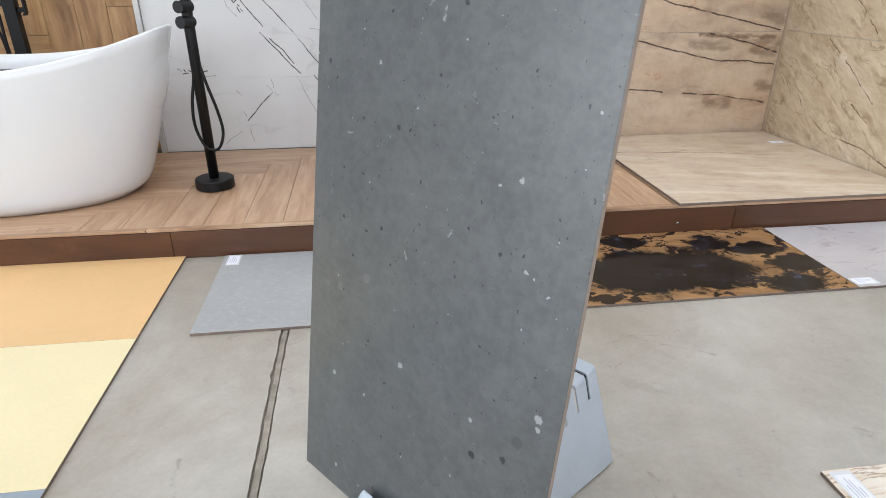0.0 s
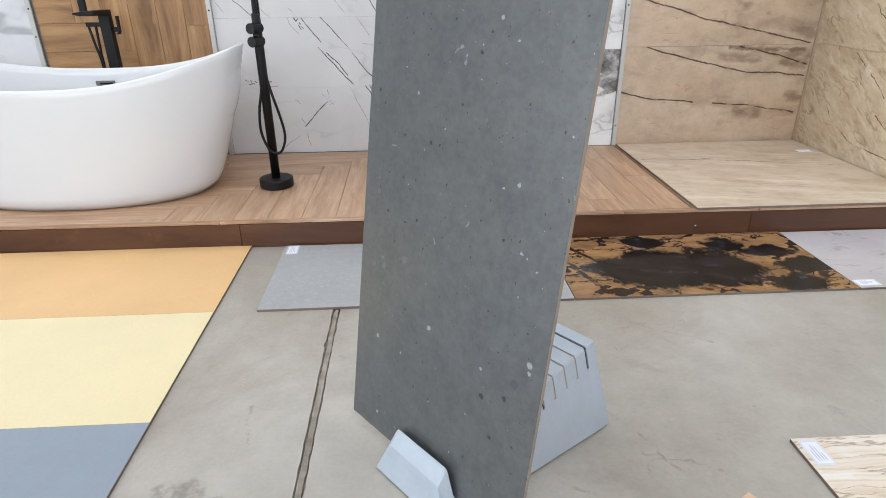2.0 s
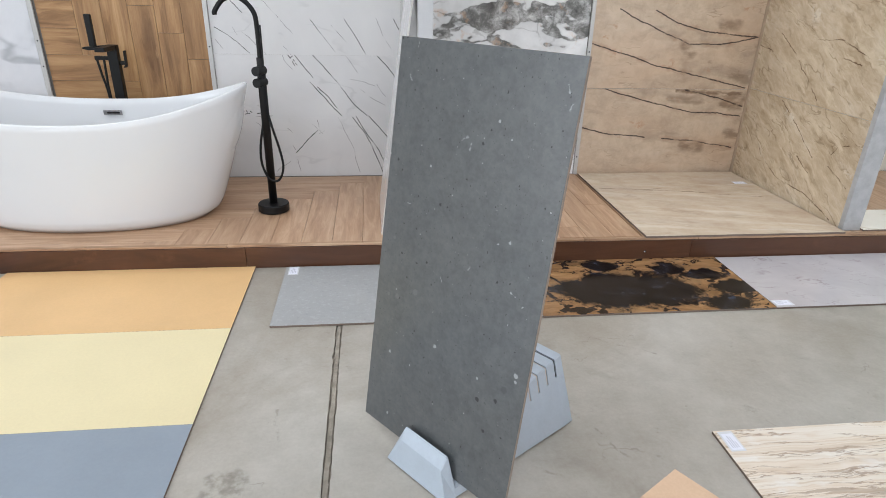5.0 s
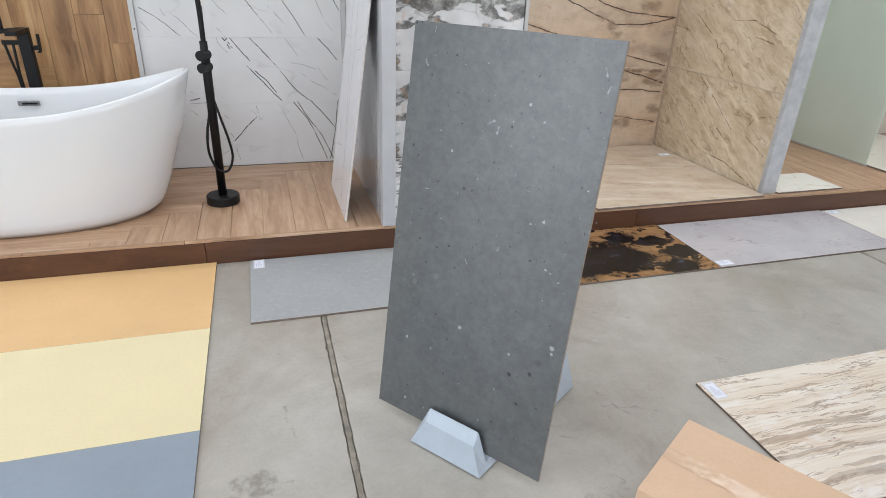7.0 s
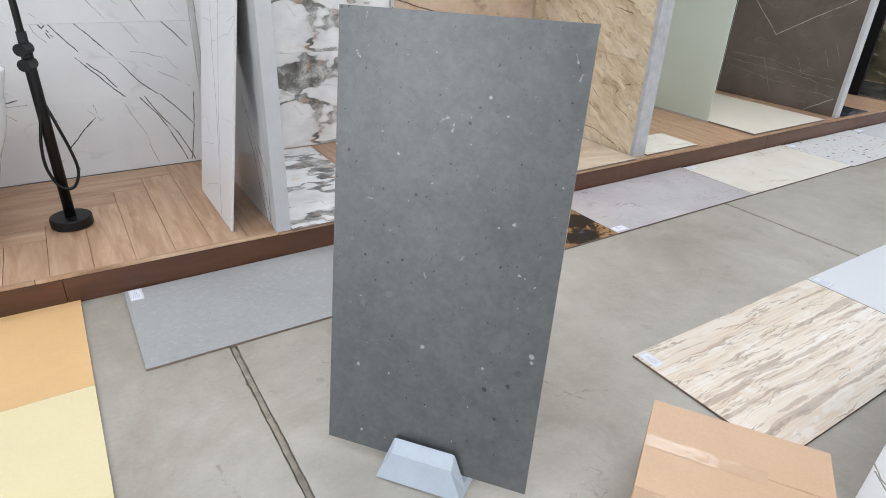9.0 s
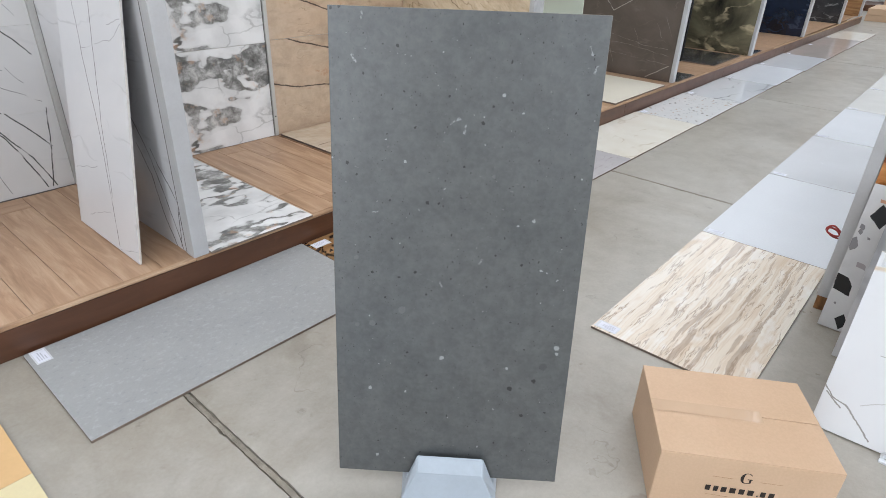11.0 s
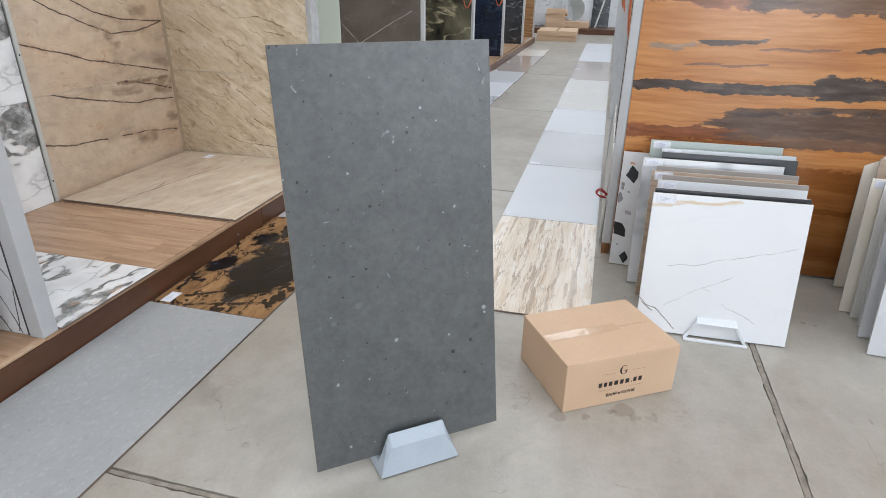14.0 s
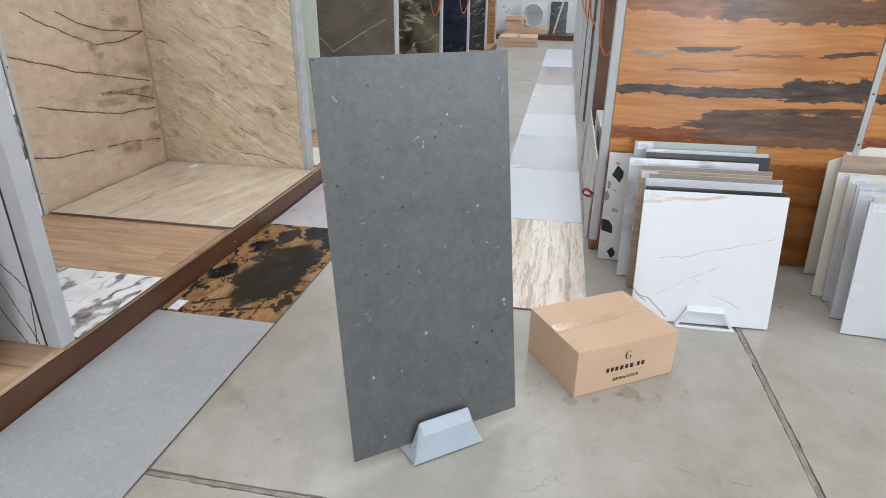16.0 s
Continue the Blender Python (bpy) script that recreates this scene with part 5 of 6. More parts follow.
def make_back_wall():
    wall = part("wall_back", block(-5.0, 14.8, BACK + 0.011, BACK + 0.09, 0.0, 2.6), board_core)
    tagged(wall, "long display wall clad in marble-look and wood-look tiles", "wall", kind="structure")
    for x, z, w, h in ((-2.76, TOP, 1.2, 2.4), (-3.97, TOP, 1.2, 2.4)):
        wall_panel(wall, x, z, w, h, statuario)
    # wood-look bay: lying boards that end in steps, and standing boards that start from them
    x0, x1, wd = -1.515, -0.553, 0.1545

    def wall_plank(xa, xb, za, zb, standing):
        if standing:
            bm, m = block(0.001, zb - za - 0.001, 0.001, xb - xa - 0.001, 0, 0.010, 0.0008), axes((xb, BACK, za), (0, 0, 1), (-1, 0, 0))
        else:
            bm, m = block(0.001, xb - xa - 0.001, 0.001, zb - za - 0.001, 0, 0.010, 0.0008), axes((xa, BACK, za), (1, 0, 0), (0, 0, 1))
        part("wall_plank", bm, wall_wood, wall, "", m @ Matrix.Translation((0, 0, -0.010)))

    for k in range(-5, 10):
        za = 0.919 + wd * k
        wall_plank(x0, min(-1.305 + wd * max(0, -k), x1), max(za, TOP), min(za + wd, 2.53), False)
    for k in range(5):
        xa, za = -1.305 + wd * k, 0.919 - wd * k
        while za < 2.5:
            if xa < x1 - 0.01:
                wall_plank(xa, min(xa + wd, x1), max(za, TOP), min(za + 0.6, 2.53), True)
            za += 0.6
    # white bay
    for k in range(6):
        bm = plate(1.1784, 0.4016, 0.010, 0.0005)
        bmesh.ops.translate(bm, vec=(0.0008, 0.0008 + 0.4022 * (k % 2), -0.010), verts=bm.verts)
        part("wall_tile", bm, [white_veined if k < 2 else white_veined_top, pale_body], wall, "", axes((-0.527, BACK + 0.006, TOP + 0.8046 * (k // 2)), (1, 0, 0), (0, 0, 1)))
    # bold marble bay
    for k in range(4):
        wall_panel(wall, 0.740, TOP + 0.6 * k, 1.162, 0.6, bold_marble)
    # beige bay
    for k in range(4):
        wall_panel(wall, 1.93, TOP + 0.61 * k, 1.19, 0.61, beige if k == 0 else beige_top)
    part("corner_bead", block(3.1195, 3.1345, BACK - 0.0138, BACK + 0.004, TOP + 0.001, 2.53, 0.001), beige_bead, wall, "beige corner bead")
    # farther bays
    wall_panel(wall, 3.25, TOP, 1.2, 2.4, cream), wall_panel(wall, 4.45, TOP, 1.2, 2.4, plain_ivory)
    for x, mat in ((5.73, charcoal_stone), (6.93, black_gloss), (8.06, blue_stone), (9.26, charcoal_stone), (10.5, charcoal_stone), (11.7, plain_ivory), (12.95, wall_wood)):
        wall_panel(wall, x, TOP, 1.18, 2.4, mat)
    for x, y, wy in ((-1.54, BACK - 0.008, 0.012), (-0.540, BACK - 0.004, 0.020), (1.916, BACK - 0.008, 0.012)):
        upright(wall, x, y, TOP, 2.55, 0.026, wy, label="bright aluminium cover strip")
    for x, zs in ((-1.54, (0.85, 1.0)), (-0.540, (0.98, 1.35)), (1.916, (0.26, 0.98))):
        for zz in zs:
            s = lathe([(0.0005, 0), (0.005, 0), (0.004, 0.002), (0.0005, 0.0025)], 10)
            s.transform(Matrix.Rotation(radians(90), 4, "X"))
            part("screw", s, black_metal, wall, "dark screw head", pose(x, BACK - 0.0141, zz))
    return wall


def partition(x0, x1, y0, y1, face, post, label, seams=(0.6,), height=2.4, depth=0.034, wide=(0.004, 0.004), post_mat=None):
    """A cross wall on the platform: core board, tiled face to the west, metal post on its end."""
    z0 = TOP + 0.0005
    wall = part("partition_wall", block(x0 + 0.011, x1 - 0.001, y0 + depth, y1 - 0.002, z0, z0 + height), plaster)
    tagged(wall, label, "partition wall", kind="structure")
    z, k = z0, 0
    for hgt in seams:
        wall_panel(wall, y1 - 0.014, z, y1 - y0 - depth - 0.016, hgt, face[min(k, len(face) - 1)], "west", x0)
        z, k = z + hgt, k + 1
    u = prism([(x0 - wide[0], y0), (x1 + wide[1], y0), (x1 + wide[1], y0 + depth), (x0 - wide[0], y0 + depth)], (1, 0, 0), (0, 1, 0), (0, 0, 1), z0, z0 + height, 0.002)
    part("end_post", u, post_mat or post_paint, wall, post)
    return wall


def make_partitions():
    a = partition(0.682, 0.736, 0.600, BACK, [white_partition], "pale grey end post", "narrow cross wall clad in white tile with black veins", (1.2, 1.2), depth=0.062, wide=(0.006, 0.008))
    part("corner_profile", block(0.653, 0.6812, BACK - 0.013, BACK + 0.009, TOP, 2.5, 0.001), aluminium, a, "slim aluminium corner profile")
    # Raised dark strip that stands in for the shade of the gap here.
    part("joint_strip", block(0.6808, 0.6818, 0.6635, 0.676, TOP + 0.002, 2.5), gap_shade, a, "dark grey strip for the shade in the gap beside the post")
    partition(3.13, 3.235, 0.625, BACK, [gold_beige, gold_beige_top], "mottled grey end board", "cross wall clad in golden beige marble tile", (0.62, 1.2, 0.58), post_mat=cut_edge)
    partition(5.66, 5.72, 0.59, BACK, [brown_marble, brown_marble], "white end post", "cross wall clad in dark brown marble with white veins", (1.2, 1.2), post_mat=post_paint)
    partition(7.95, 8.03, 0.545, BACK, [dark_gold_marble], "white end post", "cross wall clad in dark marble with gold clouds", (1.2, 1.2))
    partition(10.38, 10.46, 0.52, BACK, [blue_stone], "white end post", "cross wall clad in deep blue stone", (1.2, 1.2))
    partition(12.86, 12.94, 0.5, BACK, [charcoal_stone], "white end post", "cross wall clad in charcoal marble", (1.2, 1.2))
    partition(14.62, 14.7, 0.48, BACK, [wall_wood], "white end post", "cross wall clad in amber wood-look tile", (1.2, 1.2))


# ---- things on the platform ----
def make_tub():
    m = pose(-1.072, 1.150, TOP + 0.0008)
    tub = empty("bathtub", m, "white freestanding slipper bathtub with raised ends on the platform", "bathtub")
    n = 96
    A, B = 0.858, 0.385

    def rim_z(c):
        return 0.566 + 0.150 * abs(c) ** 2.3

    def reach(z):
        return 0.618 + (A - 0.618) * (z / 0.722) ** 0.78

    def outline(th, a, b, p=2.2):
        c, s = math.cos(th), math.sin(th)
        return a * math.copysign(abs(c) ** (2 / p), c), b * math.copysign(abs(s) ** (2 / p), s)

    bm = bmesh.new()
    rings = []
    # outside, from the foot to the rim
    for k in range(19):
        t = k / 18
        row = []
        for i in range(n):
            th = 2 * math.pi * i / n
            zr = rim_z(math.cos(th))
            z = 0.003 + (zr - 0.003) * t
            h = z / 0.722
            a = reach(z)
            b = 0.360 + (B - 0.360) * min(1.0, z / 0.551)
            if t < 0.09:
                q = math.sqrt(max(0.0, 1 - (1 - t / 0.09) ** 2))
                a, b = a - 0.026 * (1 - q), b - 0.026 * (1 - q)
            x, y = outline(th, a, b, 2.2)
            row.append(bm.verts.new((x, y, z)))
        rings.append(row)
    # rounded rim
    for dz, din in ((0.006, 0.006), (0.007, 0.014), (0.002, 0.022)):
        row = []
        for i in range(n):
            th = 2 * math.pi * i / n
            zr = rim_z(math.cos(th))
            x, y = outline(th, reach(zr) - din, B - din, 2.2)
            row.append(bm.verts.new((x, y, zr + dz)))
        rings.append(row)
    # inside, down to the bottom
    for k in range(1, 15):
        t = 1 - k / 14
        row = []
        for i in range(n):
            th = 2 * math.pi * i / n
            zr = rim_z(math.cos(th))
            z = 0.12 + (zr - 0.12) * t
            f = math.sqrt(max(0.0, 1 - (1 - min(1, t * 1.0)) ** 2.4))
            x, y = outline(th, 0.34 + (reach(zr) - 0.024 - 0.34) * f, 0.17 + (B - 0.024 - 0.17) * f, 2.2)
            row.append(bm.verts.new((x, y, z)))
        rings.append(row)
    for a, b in zip(rings, rings[1:]):
        for i in range(n):
            j = (i + 1) % n
            bm.faces.new((a[i], a[j], b[j], b[i]))
    bm.faces.new(rings[-1])
    bm.faces.new(list(reversed(rings[0])))
    bmesh.ops.recalc_face_normals(bm, faces=bm.faces)
    part("shell", bm, acrylic, tub, "glossy white acrylic shell", smooth=True)
    part("base_foot", lathe([(0.2, 0), (0.25, 0), (0.25, 0.004), (0.2, 0.004)], 24), black_metal, tub)
    over = part("overflow_cover", block(-0.052, 0.052, -0.008, 0.0, -0.014, 0.014, 0.003), chrome, tub, "chrome overflow cover", pose(0.0, B - 0.037, 0.496, 8, 0, 0))
    part("overflow_slot", block(-0.03, 0.04, -0.0095, -0.0082, -0.004, 0.004), black_metal, over)


def make_floor_tap():
    tap = empty("bath_filler_tap", pose(-0.127, 1.124, TOP + 0.0008), "matt black floor-standing bath tap with hose", "tap")
    base = part("base", lathe([(0.02, 0), (0.084, 0), (0.088, 0.004), (0.088, 0.042), (0.084, 0.047), (0.02, 0.047)], 48), black_metal, tap, smooth=False)
    part("column", lathe([(0.0225, 0.04), (0.0225, 0.80), (0.019, 0.81), (0.019, 0.86)], 24), black_metal, tap, smooth=True)
    part("spout", tube([(0.0, 0, 0.80), (0.0, 0, 1.0), (-0.012, 0, 1.09), (-0.075, 0, 1.152), (-0.15, -0.01, 1.145), (-0.197, -0.02, 1.09), (-0.2, -0.02, 1.07)], 0.0125, 16, 8), black_metal, tap, smooth=True)
    part("hand_shower", tube([(-0.004, 0.062, 0.80), (-0.002, 0.062, 1.02)], 0.0125, 14, 2), black_metal, tap, "slim black hand shower", smooth=True)
    for z in (0.795, 0.735):
        part("knob", tube([(0.010, 0.012, z), (-0.020, -0.056, z)], 0.0245, 24, 1), black_metal, tap, "round black knob")
    part("shower_holder", tube([(0.0, 0.0, 0.80), (-0.002, 0.062, 0.80)], 0.010, 12, 1), black_metal, tap, "short black shower holder")
    part("hose", tube([(-0.004, 0.062, 0.80), (0.004, 0.02, 0.62), (0.034, -0.025, 0.5), (0.066, -0.02, 0.36), (0.076, -0.02, 0.26), (0.044, -0.02, 0.187), (-0.008, -0.02, 0.2), (-0.04, -0.02, 0.29), (-0.036, -0.02, 0.4), (-0.012, -0.015, 0.52), (-0.008, -0.01, 0.66), (0.0, 0.0, 0.72)], 0.0068, 10, 6), black_metal, tap, "black shower hose", smooth=True)


def make_square_tap():
    tap = empty("bath_filler_tap", pose(-1.075, 1.655, TOP + 0.0008), "matt black square floor-standing bath tap beside the wall", "tap")
    part("base", block(-0.06, 0.06, -0.06, 0.06, 0, 0.02, 0.004), black_metal, tap)
    part("column", block(-0.013, 0.044, -0.045, 0.0, 0.02, 0.866, 0.003), black_metal, tap)
    part("spout", block(-0.012, 0.043, -0.21, -0.046, 0.842, 0.866, 0.003), black_metal, tap)
    plate_ = prism([(-0.148, 0.842), (-0.110, 0.834), (-0.014, 0.844), (-0.014, 0.866), (-0.145, 0.852)], (1, 0, 0), (0, 0, 1), (0, -1, 0), 0.008, 0.040, 0.002)
    part("shower_shelf", plate_, black_metal, tap, "flat black shelf for the hand shower")
    part("handle_stem", block(0.045, 0.074, -0.034, -0.012, 0.752, 0.776, 0.003), black_metal, tap)
    part("handle", prism([(0.062, 0.738), (0.078, 0.738), (0.083, 0.750), (0.086, 0.834), (0.074, 0.834), (0.073, 0.752)], (1, 0, 0), (0, 0, 1), (0, -1, 0), 0.010, 0.036, 0.002), black_metal, tap, "flat black lever")
    part("holder", block(-0.092, -0.014, -0.036, -0.014, 0.780, 0.802, 0.003), black_metal, tap)
    part("hand_shower", block(-0.104, -0.068, -0.046, -0.020, 0.856, 1.035, 0.005), black_metal, tap, "square black hand shower")
    part("hose", tube([(-0.082, -0.028, 0.79), (-0.068, -0.03, 0.69), (-0.052, -0.03, 0.583), (-0.038, -0.03, 0.3), (-0.04, -0.03, 0.12), (-0.014, -0.02, 0.09)], 0.007, 10, 6), black_metal, tap, smooth=True)
    part("hose", tube([(-0.042, -0.028, 0.79), (-0.044, -0.03, 0.69), (-0.044, -0.03, 0.583), (-0.024, -0.03, 0.3), (-0.014, -0.02, 0.2)], 0.007, 10, 5), black_metal, tap, smooth=True)


def make_platform_tiles():
    g = "tiles laid on the platform"
    floor_tile(0.535, 1.165, 0.748, 0.585, bold_marble_floor, "white marble-look tile with grey drifts on the platform", g, z=TOP + 0.001, th=0.009)
    floor_tile(1.184, 1.19, 1.930, 0.580, tray_stone, "sand-coloured stone tile laid as a shower floor", g, z=TOP + 0.0005, th=0.012, card=(1.05, 0.90))
    floor_tile(0.53, 0.32, 3.25, 0.61, cream, "white marble offcut lying on the platform", g, z=TOP + 0.001, th=0.009)
    floor_tile(1.02, 1.17, 4.44, 0.582, plain_ivory, "ivory tile laid as a shower floor", g, z=TOP + 0.001, th=0.012)
    floor_tile(0.46, 0.26, 5.73, 0.572, charcoal_stone, "dark marble offcut lying on the platform", g, z=TOP + 0.001, th=0.009)
    floor_tile(0.4, 0.3, 8.06, 0.56, charcoal_stone, "dark marble offcut lying on the platform", g, z=TOP + 0.001, th=0.009)
    floor_tile(0.9, 1.1, 6.9, 0.62, charcoal_stone, "dark marble tile laid as a shower floor", g, z=TOP + 0.001, th=0.012)
    # tile leaning against the cross wall
    bm = plate(0.6, 1.2, 0.010)
    # Raw brown back, coloured extra dark to deepen the shade in the gap behind.
    for f in bm.faces:
        if f.normal.z < -0.5:
            f.material_index = 2
    lean = part("display_tile", bm, [white_leaning, pale_body, tile_back], None, "", axes((0.503, 1.305, TOP + 0.0015), (0.0, -1, 0), (0.136, 0, 1.0)))
    tagged(lean, "white tile with thin grey veins leaning on a cross wall", "tile", g)
    # frosted screen and black screen
    screen = empty("glass_screen", pose(4.437, 1.0, TOP + 0.0008), "frosted pale green glass shower screen", "shower screen")
    part("pane", block(-0.004, 0.004, 0, 0.745, 0.002, 2.1, 0.001), frosted, screen)
    part("floor_rail", block(-0.008, 0.008, -0.004, 0.745, 0, 0.012), aluminium, screen)
    screen = empty("black_screen", pose(6.9, 1.0, TOP + 0.0008), "black framed shower screen", "shower screen")
    part("frame_post", block(-0.02, 0.02, 0, 0.11, 0, 2.1, 0.002), black_metal, screen)
    part("pane", block(-0.004, 0.004, 0.11, 0.74, 0.01, 2.1), black_gloss, screen)


def make_coil():
    """A small orange cord, coiled at the foot of the platform."""
    coil = empty("cord_coil", pose(-1.452, 0.585, 0.0), "small coil of orange cord on the concrete floor", "cord")
    pts = [((0.058 + 0.004 * math.sin(k)) * math.cos(k * 0.7), 0.012 * math.sin(k * 0.7), 0.080 + 0.066 * math.sin(k * 0.7)) for k in range(18)]
    part("strand", tube([(x, y - 0.028, z + 0.004) for x, y, z in pts], 0.007, 8, 3), copper, coil, smooth=True)


# ---- tiles on the hall floor ----
def make_floor_tiles():
    g = "display tiles laid along the platform"
    floor_tile(1.205, EDGE(0.0 + 0.6) - 0.008, 0.0, 0.0, grey_floor_tile, "matt grey textured tile lying on the concrete", g, card=(0.062, 0.500, 90))
    floor_tile(1.135, EDGE(1.208 + 0.6) - 0.008, 1.208, 0.0, black_gold, "glossy black and amber stone tile lying on the concrete", g, card=(0.02, 0.50))
    floor_tile(1.24, EDGE(2.346 + 0.6) - 0.008, 2.346, 0.0, lilac, "pale lilac stone tile lying on the concrete", g, card=(0.012, 0.02))
    floor_tile(1.23, EDGE(3.589 + 0.6) - 0.008, 3.589, 0.0, cream, "cream marble tile lying on the concrete", g, card=(0.02, 0.5))
    x, y = 4.822, -0.012
    for w, mat, label in ((1.057, fine_terrazzo, "white terrazzo tile lying on the concrete"), (1.14, white_floor, "white marble tile with grey veins lying on the concrete"), (1.19, plain_white, "glossy white tile lying on the concrete"),
                          (1.19, plain_offwhite, "glossy off-white tile lying on the concrete"), (1.19, taupe, "glossy taupe tile lying on the concrete"), (1.2, taupe, "glossy taupe tile lying on the concrete"), (1.2, cream, "cream tile lying on the concrete")):
        floor_tile(w - 0.004, EDGE(x + 0.6) - 0.008 - y, x, y, mat, label, g, card=(0.02, 0.49))
        x, y = x + w, y - 0.011
    g = "coloured display tiles before the bathtub"
    for y, mat, label in ((-0.003, orange_tile, "plain apricot tile lying on the concrete"), (-0.613, yellow_tile, "plain pale yellow tile lying on the concrete"), (-1.223, blue_grey, "plain blue-grey tile lying on the concrete"), (-1.833, plain_offwhite, "plain off-white tile lying on the concrete")):
        floor_tile(1.2, 0.6095, -1.358, y, mat, label, g, bevel=0.0005)
    g = "display tiles laid along the aisle"
    x = 1.577
    for w, mat, label in ((1.205, travertine, "banded beige travertine tile lying on the concrete"), (1.225, plain_white, "plain white tile lying on the concrete"), (1.225, plain_offwhite, "plain off-white tile lying on the concrete"), (1.24, plain_white, "plain white tile lying on the concrete"),
                          (1.2, pale_stone, "plain warm white tile lying on the concrete"), (1.2, pale_stone, "plain warm white tile lying on the concrete"), (1.2, taupe, "taupe tile lying on the concrete"), (1.2, taupe, "taupe tile lying on the concrete"), (1.9, plain_white, "glossy white tile lying on the concrete"), (1.8, plain_white, "glossy white tile lying on the concrete")):
        floor_tile(w - 0.004, 0.595, x, -1.390, mat, label, g, card=(0.058, 0.502, 90))
        x += w


# ---- the upright slab in its stand ----
SLAB_O, SLAB_U, SLAB_V = Vector((0.4136, -0.6454, 0.0500)), Vector((0.371, -0.4697, 0.0)), Vector((0.1295, 0.1087, 1.1887))


def make_slab_thing():
    m = axes(SLAB_O, SLAB_U, SLAB_V)
    slab = part("stone_slab", plate(0.598, 1.2, 0.010, 0.0014), [slab_stone, slab_edge], None, "", m @ Matrix.Translation((0, 0, -0.010)))
    tagged(slab, "grey stone-look slab with black and white chips standing in a slotted stand", "slab")


def make_stand(m, name_label, paint, slots, length=0.565):
    """A folded sheet-metal stand; its x runs across, its y to the back; slots hold the tiles."""
    stand = empty("tile_stand", m, name_label, "display stand", "slotted tile stands")
    foot = 0.006

    def section(y, drop=0.0, push=0.0):
        f = (y + 0.045) / length
        wb, wt = 0.128 + 0.045 * f, 0.088 + 0.016 * f
        zt = 0.129 + 0.24 * y if y > -0.012 else 0.093 + (y + 0.036) / 0.024 * 0.033
        z = max(0.03, zt - drop)
        k = (z - foot) / (zt - foot)
        wt = wb + (wt - wb) * k
        r = 0.004 if drop == 0 else 0.0005
        dx = (wb - wt) / (z - foot)
        out = [(-wb, y + push, foot), (-wt - r * dx, y, z - r), (-wt + r * 0.8, y, z), (wt - r * 0.8, y, z), (wt + r * dx, y, z - r), (wb, y + push, foot)]
        return out

    cuts = [(-0.036, 0.0, -0.018), (-0.012, 0.0, 0.0)]
    for s, w in slots:
        deep = 0.105 if w > 0.03 else 0.06
        cuts += [(s - w / 2, 0.0, 0.0), (s - w / 2, deep, 0.0), (s + w / 2, deep, 0.0), (s + w / 2, 0.0, 0.0)]
    cuts.append((length - 0.06, 0.0, 0.015))
    bm = bmesh.new()
    loops = [[bm.verts.new(p) for p in section(*c)] for c in cuts]
    for p, q in zip(loops, loops[1:]):
        for i in range(6):
            j = (i + 1) % 6
            bm.faces.new((p[i], p[j], q[j], q[i]))
    bm.faces.new(loops[0]), bm.faces.new(list(reversed(loops[-1])))
    bmesh.ops.remove_doubles(bm, verts=bm.verts, dist=0.00002)
    bmesh.ops.recalc_face_normals(bm, faces=bm.faces)
    part("folded_body", bm, paint, stand)
    # Black foot strip, made thicker to draw the contact shade under the stand.
    wf, wr = 0.1235, 0.1675
    base = prism([(-wf, -0.049), (wf, -0.049), (wr, length - 0.047), (-wr, length - 0.047)], (1, 0, 0), (0, 1, 0), (0, 0, 1), 0.0, foot - 0.0002)
    part("rubber_foot", base, black_metal, stand, "dark foot strip thickened to draw the contact shade")
    return stand


def make_slab_stand():
    u = SLAB_U.normalized()
    n = Vector((-u.y, u.x, 0))
    mid = Vector((0.599, -0.88, 0.0))
    m = axes(mid + u * 0.008 + Vector((0, 0, 0.0005)), u, n)
    slots = [(0.018, 0.052)] + [(0.082 + 0.0432 * k, 0.0075) for k in range(10)]
    stand = make_stand(m, "blue-grey folded metal stand with slots holding the grey slab", stand_paint, slots)
    for k in range(1, 10):
        y = 0.082 + 0.0432 * k
        f, zt = (y + 0.045) / 0.565, 0.129 + 0.24 * y
        wb, wt = 0.128 + 0.045 * f, 0.088 + 0.016 * f
        side = lambda z: wb + (wt - wb) * (z - 0.006) / (zt - 0.006) - 0.003
        z0, z1 = zt - 0.0595, zt - 0.004
        liner = prism([(-side(z0), z0), (side(z0), z0), (side(z1), z1), (-side(z1), z1)], (1, 0, 0), (0, 0, 1), (0, 1, 0), y - 0.0012, y + 0.0032)
        part("slot_liner", liner, black_metal if k % 4 == 1 else tan_liner, stand, "black rubber strip in a slot" if k % 4 == 1 else "tan strip in a slot")


